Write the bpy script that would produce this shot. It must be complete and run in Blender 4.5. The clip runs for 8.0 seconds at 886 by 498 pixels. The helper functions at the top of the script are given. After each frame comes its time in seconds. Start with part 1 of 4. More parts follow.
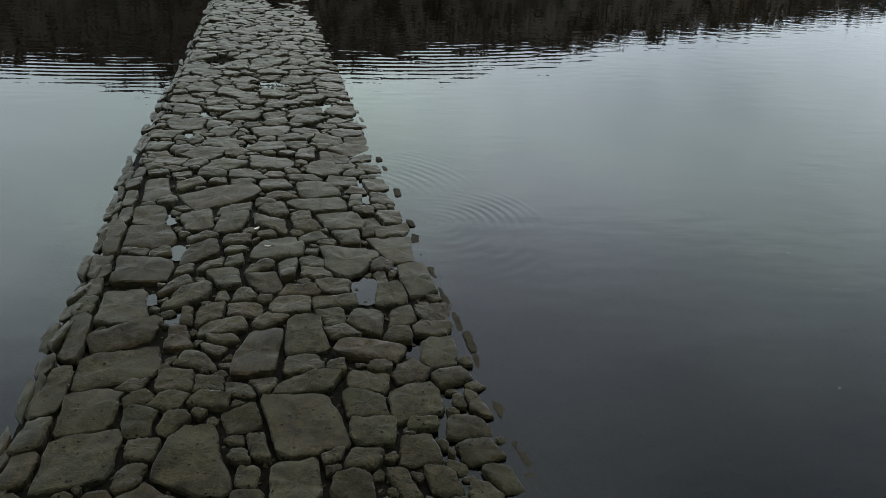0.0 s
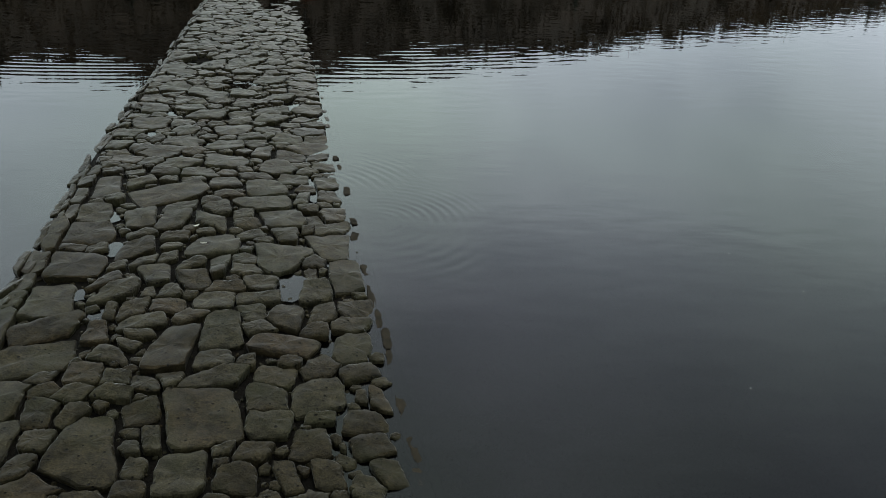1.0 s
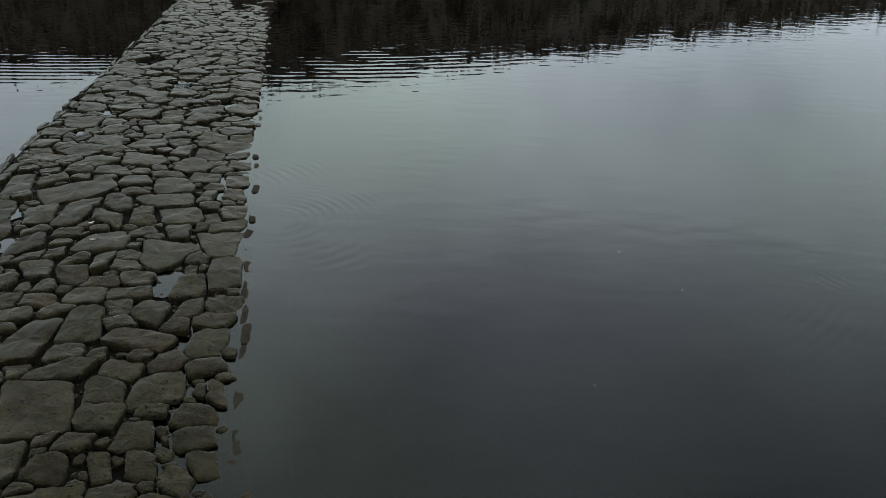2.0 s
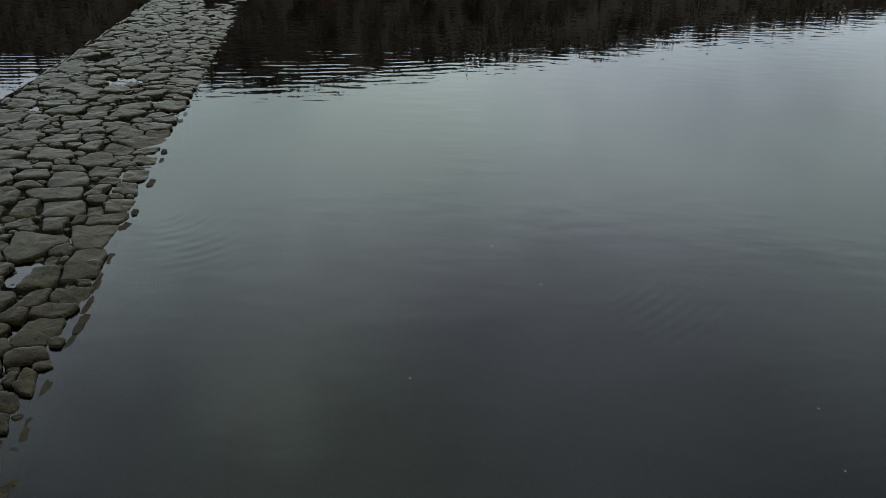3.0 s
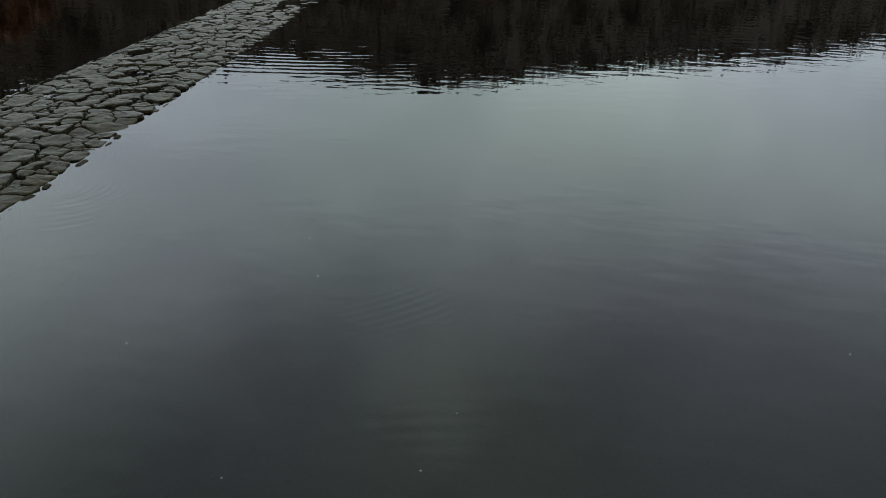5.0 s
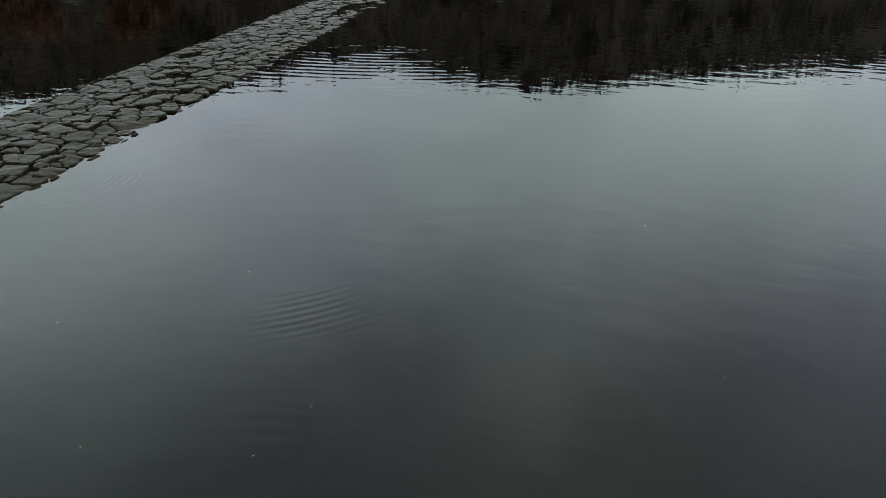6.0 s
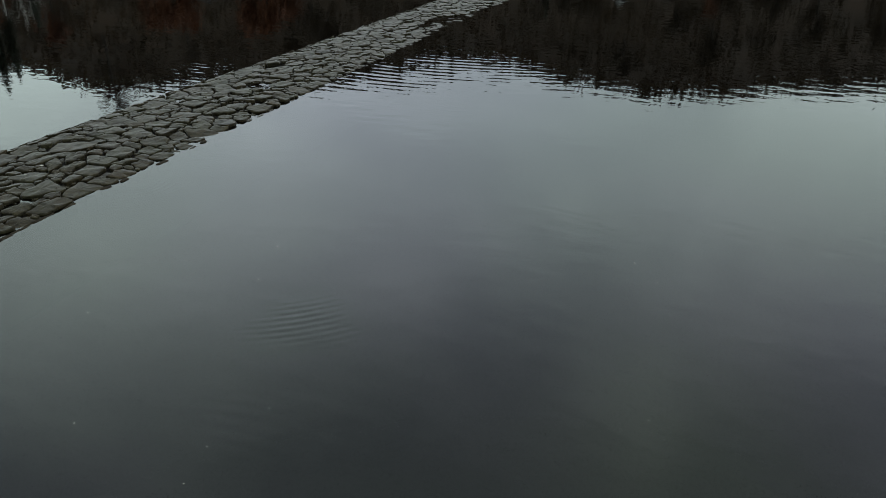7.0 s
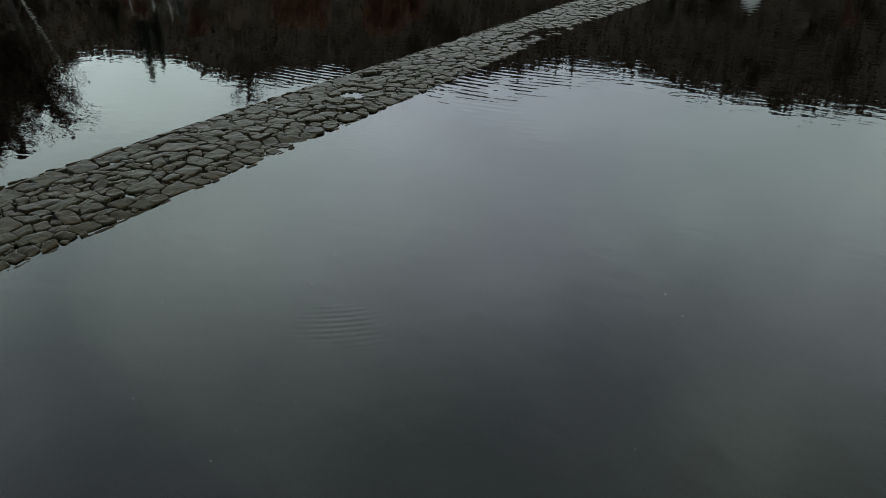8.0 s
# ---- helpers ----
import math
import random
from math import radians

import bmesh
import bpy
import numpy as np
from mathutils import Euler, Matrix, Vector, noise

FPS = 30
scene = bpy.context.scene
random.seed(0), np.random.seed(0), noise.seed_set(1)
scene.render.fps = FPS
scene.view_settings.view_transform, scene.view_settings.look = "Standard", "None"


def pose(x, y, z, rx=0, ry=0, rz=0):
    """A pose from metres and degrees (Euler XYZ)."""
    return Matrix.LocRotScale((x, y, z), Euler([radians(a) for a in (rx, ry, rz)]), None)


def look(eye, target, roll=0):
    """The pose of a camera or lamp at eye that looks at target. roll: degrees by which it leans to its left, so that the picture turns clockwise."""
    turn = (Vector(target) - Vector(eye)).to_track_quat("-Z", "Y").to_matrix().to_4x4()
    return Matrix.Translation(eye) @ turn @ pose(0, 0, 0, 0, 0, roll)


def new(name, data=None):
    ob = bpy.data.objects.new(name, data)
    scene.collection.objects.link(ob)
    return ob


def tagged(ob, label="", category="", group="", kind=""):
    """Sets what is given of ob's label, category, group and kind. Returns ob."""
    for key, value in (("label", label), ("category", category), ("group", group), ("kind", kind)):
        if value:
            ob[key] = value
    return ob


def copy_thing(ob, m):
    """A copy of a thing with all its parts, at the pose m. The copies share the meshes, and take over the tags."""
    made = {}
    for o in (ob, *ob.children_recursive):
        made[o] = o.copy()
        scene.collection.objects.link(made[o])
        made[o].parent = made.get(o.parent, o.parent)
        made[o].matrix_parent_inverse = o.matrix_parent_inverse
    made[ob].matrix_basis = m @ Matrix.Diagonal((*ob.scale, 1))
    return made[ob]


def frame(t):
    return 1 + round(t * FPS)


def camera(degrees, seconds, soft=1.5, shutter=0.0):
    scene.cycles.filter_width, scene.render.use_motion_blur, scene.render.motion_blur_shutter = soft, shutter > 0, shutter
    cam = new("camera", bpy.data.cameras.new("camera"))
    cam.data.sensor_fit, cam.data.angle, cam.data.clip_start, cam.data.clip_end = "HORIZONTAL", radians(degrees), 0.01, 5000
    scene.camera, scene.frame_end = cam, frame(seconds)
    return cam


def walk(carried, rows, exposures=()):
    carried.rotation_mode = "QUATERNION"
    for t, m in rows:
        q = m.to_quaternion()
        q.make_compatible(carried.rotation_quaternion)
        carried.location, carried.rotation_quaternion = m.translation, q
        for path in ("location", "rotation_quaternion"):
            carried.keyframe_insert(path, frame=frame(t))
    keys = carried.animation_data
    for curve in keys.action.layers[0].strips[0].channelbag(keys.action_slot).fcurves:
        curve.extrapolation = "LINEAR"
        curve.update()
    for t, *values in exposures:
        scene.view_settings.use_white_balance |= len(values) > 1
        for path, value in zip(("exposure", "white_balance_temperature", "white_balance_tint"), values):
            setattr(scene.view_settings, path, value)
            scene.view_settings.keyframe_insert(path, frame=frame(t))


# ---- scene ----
cam = camera(60.0, 8.0, soft=0.9)
PATH = [
    (0, (-0.023, -0.155, 4.187), (0.046, 1.634, 3.296), 2.7),
    (0.5, (0.396, -0.183, 4.196), (0.45, 1.607, 3.306), 2.5),
    (1, (0.992, -0.218, 4.225), (1.01, 1.572, 3.333), 2.3),
    (1.5, (1.733, -0.231, 4.243), (1.717, 1.559, 3.35), 2.1),
    (2, (2.603, -0.263, 4.279), (2.572, 1.526, 3.386), 1.8),
    (2.2, (2.982, -0.258, 4.282), (2.945, 1.531, 3.389), 1.7),
    (3.3, (5.196, -0.112, 4.202), (5.05, 1.672, 3.309), 0.7),
    (3.5, (5.631, -0.091, 4.221), (5.453, 1.688, 3.325), 0.5),
    (4, (6.805, -0.066, 4.332), (6.516, 1.698, 3.434), 0.6),
    (4.5, (7.96, -0.008, 4.393), (7.545, 1.731, 3.498), 0.1),
    (4.7, (8.435, 0.037, 4.395), (7.969, 1.764, 3.501), -0.3),
    (5.8, (10.902, 0.598, 4.581), (10.174, 2.234, 3.691), -1.0),
    (6, (11.377, 0.701, 4.595), (10.585, 2.31, 3.709), -1.7),
    (6.5, (12.332, 0.91, 4.86), (11.403, 2.447, 3.979), -2.0),
    (7, (13.116, 1.081, 5.219), (12.071, 2.541, 4.337), -1.8),
    (7.5, (13.809, 1.219, 5.557), (12.652, 2.592, 4.674), -1.7),
    (8, (14.34, 1.355, 5.787), (13.069, 2.627, 4.91), -2.0),
]
walk(cam, [(t, look(eye, target, roll)) for t, eye, target, roll in PATH],
     exposures=((0, 0.17), (1, 0.07), (2, -0.06), (3.5, -0.13), (6, -0.11), (8, -0.09)))

# ---- light ----
world = bpy.data.worlds.new("sky")
scene.world = world
world.use_nodes = True
wt = world.node_tree
wt.nodes.clear()


def wnode(kind, **props):
    n = wt.nodes.new(kind)
    for k, v in props.items():
        n.inputs[k].default_value = v
    return n


SUN_UP, SUN_ROUND = 55.0, 12.0
air = wt.nodes.new("ShaderNodeTexSky")
air.sky_type = "NISHITA"
air.sun_disc = False
air.sun_elevation, air.sun_rotation = radians(SUN_UP), radians(SUN_ROUND)
coords = wt.nodes.new("ShaderNodeTexCoord")
squash = wt.nodes.new("ShaderNodeMapping")
squash.inputs["Scale"].default_value = (1.0, 1.0, 1.5)
squash.inputs["Rotation"].default_value = (0, 0, radians(130))
billow = wnode("ShaderNodeTexNoise", Scale=2.3, Detail=4.0, Roughness=0.5, Distortion=0.3)
tint = wnode("ShaderNodeTexNoise", Scale=1.6, Detail=2.0, Roughness=0.4)
shade = wt.nodes.new("ShaderNodeValToRGB")
shade.color_ramp.elements[0].position, shade.color_ramp.elements[0].color = 0.33, (0.735, 0.75, 0.775, 1)
shade.color_ramp.elements[1].position, shade.color_ramp.elements[1].color = 0.68, (1.20, 1.21, 1.19, 1)
hue = wt.nodes.new("ShaderNodeValToRGB")
hue.color_ramp.elements[0].position, hue.color_ramp.elements[0].color = 0.36, (12.35, 13.7, 15.0, 1)
hue.color_ramp.elements[1].position, hue.color_ramp.elements[1].color = 0.62, (12.05, 14.45, 14.0, 1)
tone = wt.nodes.new("ShaderNodeMixRGB")
tone.blend_type = "MULTIPLY"
tone.inputs[0].default_value = 1.0
height = wt.nodes.new("ShaderNodeSeparateXYZ")
dome = wt.nodes.new("ShaderNodeValToRGB")
while len(dome.color_ramp.elements) < 5:
    dome.color_ramp.elements.new(0.5)
for el, (at, v) in zip(dome.color_ramp.elements, ((0.0, 0.95), (0.25, 1.08), (0.38, 1.18), (0.62, 0.86), (1.0, 0.62))):
    el.position, el.color = at, (v, v, v, 1)
lift = wt.nodes.new("ShaderNodeMixRGB")
lift.blend_type = "MULTIPLY"
lift.inputs[0].default_value = 1.0
deck = wt.nodes.new("ShaderNodeMixRGB")
deck.inputs[0].default_value = 0.94
back = wnode("ShaderNodeBackground", Strength=0.1)
wout = wt.nodes.new("ShaderNodeOutputWorld")
wt.links.new(coords.outputs["Generated"], squash.inputs["Vector"])
wt.links.new(squash.outputs["Vector"], billow.inputs["Vector"])
wt.links.new(squash.outputs["Vector"], tint.inputs["Vector"])
wt.links.new(billow.outputs["Fac"], shade.inputs["Fac"])
wt.links.new(tint.outputs["Fac"], hue.inputs["Fac"])
wt.links.new(shade.outputs["Color"], tone.inputs[1])
wt.links.new(hue.outputs["Color"], tone.inputs[2])
wt.links.new(air.outputs["Color"], deck.inputs[1])
wt.links.new(coords.outputs["Generated"], height.inputs[0])
wt.links.new(height.outputs["Z"], dome.inputs["Fac"])
# heavier and lighter masses of the cloud deck: compass angle, height, breadth in degrees, gain
MASSES = [(-16, 13, 11, (0.84, 0.84, 0.85)), (24, 13, 11, (0.76, 0.76, 0.78)), (-46, 23, 12, (1.13, 1.13, 1.14)), (-26, 23, 12, (1.16, 1.16, 1.18)),
          (14, 23, 12, (1.18, 1.18, 1.19)), (-34, 36, 12, (1.10, 1.09, 1.10)), (-60, 37, 14, (1.18, 1.16, 1.18)), (12, 33, 12, (0.88, 0.87, 0.91)), (34, 33, 13, (0.70, 0.69, 0.73)),
          (-14, 41, 10, (1.22, 1.25, 1.13)), (36, 44, 13, (0.75, 0.74, 0.78))]
cloud = tone.outputs["Color"]
for az, up, breadth, gain in MASSES:
    toward = wt.nodes.new("ShaderNodeVectorMath")
    toward.operation = "DOT_PRODUCT"
    toward.inputs[1].default_value = (math.sin(radians(az)) * math.cos(radians(up)), math.cos(radians(az)) * math.cos(radians(up)), math.sin(radians(up)))
    wt.links.new(coords.outputs["Generated"], toward.inputs[0])
    fall = wt.nodes.new("ShaderNodeMath")
    fall.operation = "MULTIPLY_ADD"
    k = 1 / (1 - math.cos(radians(breadth)))
    fall.inputs[1].default_value, fall.inputs[2].default_value = k, -k
    wt.links.new(toward.outputs["Value"], fall.inputs[0])
    soft = wt.nodes.new("ShaderNodeMath")
    soft.operation = "EXPONENT"
    wt.links.new(fall.outputs[0], soft.inputs[0])
    mass = wt.nodes.new("ShaderNodeMixRGB")
    mass.blend_type = "MULTIPLY"
    mass.inputs[2].default_value = (*gain, 1)
    wt.links.new(soft.outputs[0], mass.inputs[0])
    wt.links.new(cloud, mass.inputs[1])
    cloud = mass.outputs["Color"]
wt.links.new(cloud, lift.inputs[1])
wt.links.new(dome.outputs["Color"], lift.inputs[2])
wt.links.new(lift.outputs["Color"], deck.inputs[2])
wt.links.new(deck.outputs["Color"], back.inputs["Color"])
wt.links.new(back.outputs["Background"], wout.inputs["Surface"])

sun = new("sun", bpy.data.lights.new("sun", "SUN"))
sun.data.energy, sun.data.angle, sun.data.color = 1.5, radians(12), (1.0, 0.96, 0.9)
sun.matrix_world = pose(0, 0, 60, 90 - SUN_UP, 0, 180 - SUN_ROUND)


# ---- materials ----
class Mat:
    """A node material with short calls."""

    def __init__(self, name):
        self.m = bpy.data.materials.new(name)
        self.m.use_nodes = True
        self.t = self.m.node_tree
        self.bsdf = self.t.nodes["Principled BSDF"]
        self.out = self.t.nodes["Material Output"]
        self.pos = self.node("ShaderNodeNewGeometry").outputs["Position"]

    def node(self, kind, **props):
        n = self.t.nodes.new(kind)
        for k, v in props.items():
            self.put(n.inputs[k.replace("_", " ")], v)
        return n

    def put(self, socket, v):
        if isinstance(v, bpy.types.NodeSocket):
            self.t.links.new(v, socket)
        else:
            socket.default_value = v

    def noise(self, scale, detail=4.0, rough=0.55, vector=None, stretch=None):
        v = vector if vector is not None else self.pos
        if stretch:
            mp = self.node("ShaderNodeMapping", Scale=stretch)
            self.put(mp.inputs["Vector"], v)
            v = mp.outputs["Vector"]
        return self.node("ShaderNodeTexNoise", Vector=v, Scale=scale, Detail=detail, Roughness=rough).outputs["Fac"]

    def ramp(self, fac, *stops):
        r = self.node("ShaderNodeValToRGB")
        e = r.color_ramp.elements
        while len(e) < len(stops):
            e.new(0.5)
        for el, (p, c) in zip(e, stops):
            el.position = p
            el.color = (*c, 1) if isinstance(c, tuple) else (c, c, c, 1)
        self.put(r.inputs["Fac"], fac)
        return r.outputs["Color"]

    def mix(self, kind, fac, a, b):
        n = self.node("ShaderNodeMixRGB")
        n.blend_type = kind
        for s, v in zip(n.inputs, (fac, a, b)):
            if isinstance(v, tuple):
                v = (*v, 1)
            self.put(s, v)
        return n.outputs["Color"]

    def calc(self, op, a, b=0.0, c=0.0):
        n = self.node("ShaderNodeMath")
        n.operation = op
        for s, v in zip(n.inputs, (a, b, c)):
            self.put(s, v)
        return n.outputs["Value"]

    def bump(self, height, distance, strength=1.0):
        return self.node("ShaderNodeBump", Height=height, Distance=distance, Strength=strength).outputs["Normal"]

    def surface(self, color=None, rough=None, normal=None, spec=None):
        for key, v in (("Base Color", color), ("Roughness", rough), ("Normal", normal), ("Specular IOR Level", spec)):
            if v is not None:
                self.put(self.bsdf.inputs[key], (*v, 1) if isinstance(v, tuple) else v)
        return self.m


def stone_material():
    k = Mat("wet_basalt")
    own = k.calc("FRACT", k.calc("ADD", k.node("ShaderNodeObjectInfo").outputs["Random"],
                                 k.node("ShaderNodeNewGeometry").outputs["Random Per Island"]))
    base = k.ramp(own, (0.0, (0.0170, 0.0126, 0.0058)), (0.35, (0.0244, 0.0192, 0.0094)), (0.7, (0.0305, 0.0262, 0.0146)), (1.0, (0.0268, 0.0182, 0.0082)))
    blotch = k.noise(5.0, 5.0, 0.6)
    grain = k.noise(60.0, 6.0, 0.65)
    c = k.mix("MULTIPLY", 0.8, base, k.ramp(blotch, (0.34, 0.4), (0.66, 1.4)))
    c = k.mix("MULTIPLY", 0.7, c, k.ramp(grain, (0.34, 0.45), (0.68, 1.45)))
    c = k.mix("MULTIPLY", 0.7, c, k.ramp(k.noise(15.0, 5.0, 0.65), (0.36, 0.45), (0.62, 1.3)))
    algae = k.ramp(k.noise(1.3, 4.0, 0.6), (0.48, 0.0), (0.68, 1.0))
    c = k.mix("MIX", k.mix("MULTIPLY", 1.0, algae, (0.55, 0.55, 0.55)), c, (0.0225, 0.0225, 0.0105))
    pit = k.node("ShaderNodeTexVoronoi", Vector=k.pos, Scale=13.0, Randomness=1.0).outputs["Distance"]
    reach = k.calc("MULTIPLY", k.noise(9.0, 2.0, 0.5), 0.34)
    shaded_pits = k.ramp(k.calc("DIVIDE", pit, reach), (0.45, 0.0), (1.0, 1.0))
    # worn pits; their darkening in colour also stands in for shade in the hollows
    c = k.mix("MULTIPLY", 0.92, c, shaded_pits)
    seams = k.ramp(k.noise(7.0, 8.0, 0.75, stretch=(1.0, 2.2, 1.0)), (0.36, 0.3), (0.44, 1.0))
    c = k.mix("MULTIPLY", 0.75, c, seams)
    h = k.calc("ADD", k.calc("MULTIPLY", blotch, 0.9), k.calc("MULTIPLY", grain, 0.22))
    h = k.calc("ADD", h, k.calc("MULTIPLY", shaded_pits, 0.25))
    h = k.calc("ADD", h, k.calc("MULTIPLY", k.noise(18.0, 4.0, 0.6), 0.35))
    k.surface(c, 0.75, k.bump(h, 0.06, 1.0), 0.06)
    film = k.node("ShaderNodeBsdfGlossy", Color=(1, 1, 1, 1), Roughness=k.ramp(k.noise(3.0, 4.0, 0.6), (0.3, 0.26), (0.7, 0.48)), Normal=k.bump(h, 0.026, 1.0))
    facing = k.node("ShaderNodeLayerWeight", Blend=0.5).outputs["Facing"]
    gloss = k.calc("MULTIPLY_ADD", k.calc("POWER", facing, 4.4), 0.27, 0.002)
    both = k.node("ShaderNodeMixShader")
    k.put(both.inputs[0], gloss)
    k.put(both.inputs[1], k.bsdf.outputs[0])
    k.put(both.inputs[2], film.outputs[0])
    k.put(k.out.inputs["Surface"], both.outputs[0])
    return k.m


def shaded_mud_material():
    k = Mat("joint_silt")
    n = k.noise(24.0, 6.0, 0.7)
    # silt coloured near black, to put the shade of deep crevices into the joints
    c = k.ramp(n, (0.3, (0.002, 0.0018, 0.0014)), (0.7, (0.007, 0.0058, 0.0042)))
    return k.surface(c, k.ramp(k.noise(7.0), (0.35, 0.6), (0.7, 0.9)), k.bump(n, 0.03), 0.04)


def ground_material():
    k = Mat("leaf_litter")
    n = k.noise(0.35, 6.0, 0.65)
    f = k.noise(6.0, 5.0, 0.7)
    c = k.mix("MULTIPLY", 0.7, k.ramp(n, (0.3, (0.014, 0.011, 0.006)), (0.55, (0.026, 0.016, 0.007)), (0.75, (0.034, 0.018, 0.008))), k.ramp(f, (0.34, 0.4), (0.66, 1.4)))
    return k.surface(c, 0.9, k.bump(f, 0.15), 0.2)


def water_material():
    k = Mat("pond_water")
    sep = k.node("ShaderNodeSeparateXYZ", Vector=k.pos)
    x, y = sep.outputs["X"], sep.outputs["Y"]
    swell = k.noise(2.1, 2.0, 0.4, stretch=(0.7, 1.35, 1.0))
    small = k.noise(4.2, 2.0, 0.5, stretch=(0.7, 1.4, 1.0))
    calm = k.ramp(k.noise(0.10, 3.0, 0.5), (0.36, 0.65), (0.62, 1.0))
    h = k.calc("MULTIPLY", k.calc("ADD", k.calc("MULTIPLY", swell, RIPPLE), k.calc("MULTIPLY", small, RIPPLE * 0.05)), calm)
    for cx, cy, px, py, reach, length, size in RINGS:
        dx, dy = k.calc("SUBTRACT", x, cx), k.calc("SUBTRACT", y, cy)
        d = k.calc("SQRT", k.calc("ADD", k.calc("MULTIPLY", dx, dx), k.calc("MULTIPLY", dy, dy)))
        wave = k.calc("SINE", k.calc("MULTIPLY", d, 2 * math.pi / length))
        ex, ey = k.calc("SUBTRACT", x, px), k.calc("SUBTRACT", y, py)
        off = k.calc("DIVIDE", k.calc("SQRT", k.calc("ADD", k.calc("MULTIPLY", ex, ex), k.calc("MULTIPLY", ey, ey))), reach)
        fade = k.calc("EXPONENT", k.calc("MULTIPLY", k.calc("MULTIPLY", off, off), -1.0))
        broken = k.ramp(k.noise(0.9, 2.0, 0.5, stretch=(1.0, 1.0, 1.0)), (0.34, 0.0), (0.55, 1.0))
        h = k.calc("ADD", h, k.calc("MULTIPLY", k.calc("MULTIPLY", wave, size), k.calc("MULTIPLY", fade, broken)))
    nrm = k.bump(h, 1.0)
    gloss = k.node("ShaderNodeBsdfGlossy", Color=(1, 1, 1, 1), Roughness=0.0, Normal=nrm)
    clear = k.node("ShaderNodeBsdfTransparent", Color=(0.11, 0.113, 0.096, 1))
    fres = k.node("ShaderNodeFresnel", IOR=1.333, Normal=nrm)
    mixer = k.node("ShaderNodeMixShader")
    k.put(mixer.inputs[0], fres.outputs[0])
    k.put(mixer.inputs[1], clear.outputs[0])
    k.put(mixer.inputs[2], gloss.outputs[0])
    k.put(k.out.inputs["Surface"], mixer.outputs[0])
    k.t.nodes.remove(k.bsdf)
    return k.m


def plain_material(name, dark, light, scale, rough=0.8, spec=0.3, bump=0.0):
    k = Mat(name)
    n = k.noise(scale, 5.0, 0.6)
    own = k.node("ShaderNodeObjectInfo").outputs["Random"]
    c = k.mix("MULTIPLY", 0.5, k.ramp(n, (0.3, dark), (0.7, light)), k.ramp(own, (0.0, 0.6), (1.0, 1.25)))
    return k.surface(c, rough, k.bump(n, bump) if bump else None, spec)


RIPPLE = 0.0046
# patches of rings: their source, the patch's middle and reach, wave length and height
RINGS = [(3.9, 9.3, 6.65, 6.95, 0.6, 0.14, 0.0009), (9.6, 9.4, 7.1, 7.65, 0.35, 0.12, 0.0006), (0.2, 9.0, 1.4, 8.3, 0.9, 0.2, 0.0008), (0.2, 9.0, 0.9, 9.5, 0.6, 0.13, 0.0009), (-1.2, 9.6, -0.1, 10.8, 0.8, 0.15, 0.0010),
         (-3.0, 34.0, 0.2, 18.6, 3.0, 0.36, 0.0013), (-9.0, 34.0, -7.0, 17.0, 2.0, 0.3, 0.0011), (8.5, 2.0, 7.4, 5.2, 0.8, 0.2, 0.0004)]
DROWNED = plain_material("drowned_stone", (0.009, 0.0075, 0.005), (0.028, 0.022, 0.014), 9.0, rough=0.9, spec=0.1)
STONE, SHADED_SILT, LITTER, WATER = stone_material(), shaded_mud_material(), ground_material(), water_material()
BARK = plain_material("bark", (0.020, 0.016, 0.012), (0.055, 0.045, 0.035), 3.0, bump=0.03)
BIRCH = plain_material("birch_bark", (0.25, 0.24, 0.22), (0.6, 0.58, 0.54), 2.0)
TWIGS = plain_material("bare_twigs", (0.015, 0.011, 0.005), (0.042, 0.026, 0.012), 0.8)
BRUSH = plain_material("bare_brush", (0.012, 0.0095, 0.0042), (0.040, 0.022, 0.008), 0.03)
RUSSET = plain_material("russet_leaves", (0.05, 0.017, 0.007), (0.12, 0.042, 0.015), 0.9)
NEEDLES = plain_material("needles", (0.008, 0.013, 0.008), (0.022, 0.034, 0.018), 1.2)
PAINT = plain_material("white_render", (0.55, 0.55, 0.53), (0.78, 0.78, 0.75), 0.7)
STONEWALL = plain_material("grey_stone_wall", (0.14, 0.13, 0.12), (0.26, 0.25, 0.23), 1.6)
FLECK = plain_material("pale_fleck", (0.2, 0.19, 0.16), (0.5, 0.48, 0.42), 30.0)
SLATE = plain_material("roof_slate", (0.03, 0.03, 0.034), (0.07, 0.07, 0.075), 2.5, rough=0.5)
PANE = plain_material("window_pane", (0.01, 0.012, 0.014), (0.02, 0.022, 0.025), 1.0, rough=0.08, spec=0.6)


# ---- helpers of this scene ----
def mesh_of(name, verts, faces, material, smooth=False):
    me = bpy.data.meshes.new(name)
    me.from_pydata([tuple(v) for v in verts], [], faces)
    me.materials.append(material)
    if smooth:
        me.polygons.foreach_set("use_smooth", [True] * len(me.polygons) if smooth is True else smooth)
    me.update()
    return me


def part(name, me, parent, label=""):
    ob = new(name, me)
    ob.parent = parent
    return tagged(ob, label)


def smoothstep(a, b, v):
    t = np.clip((np.asarray(v, float) - a) / (b - a), 0, 1)
    return t * t * (3 - 2 * t)


# ---- ground and water ----
MID = (9.0, 0.0)
SHORE, RIDGE = 87.0, 150.0
SKY_AZ = [-180, -110, -95, -80, -74, -71, -68, -62, -59, -55, -48, -42, -37, -33.5, -28.5, -23.6, -19.5, -13.6, -9, -1, 6, 10.4, 14.7, 20, 25, 30, 40, 100, 180]
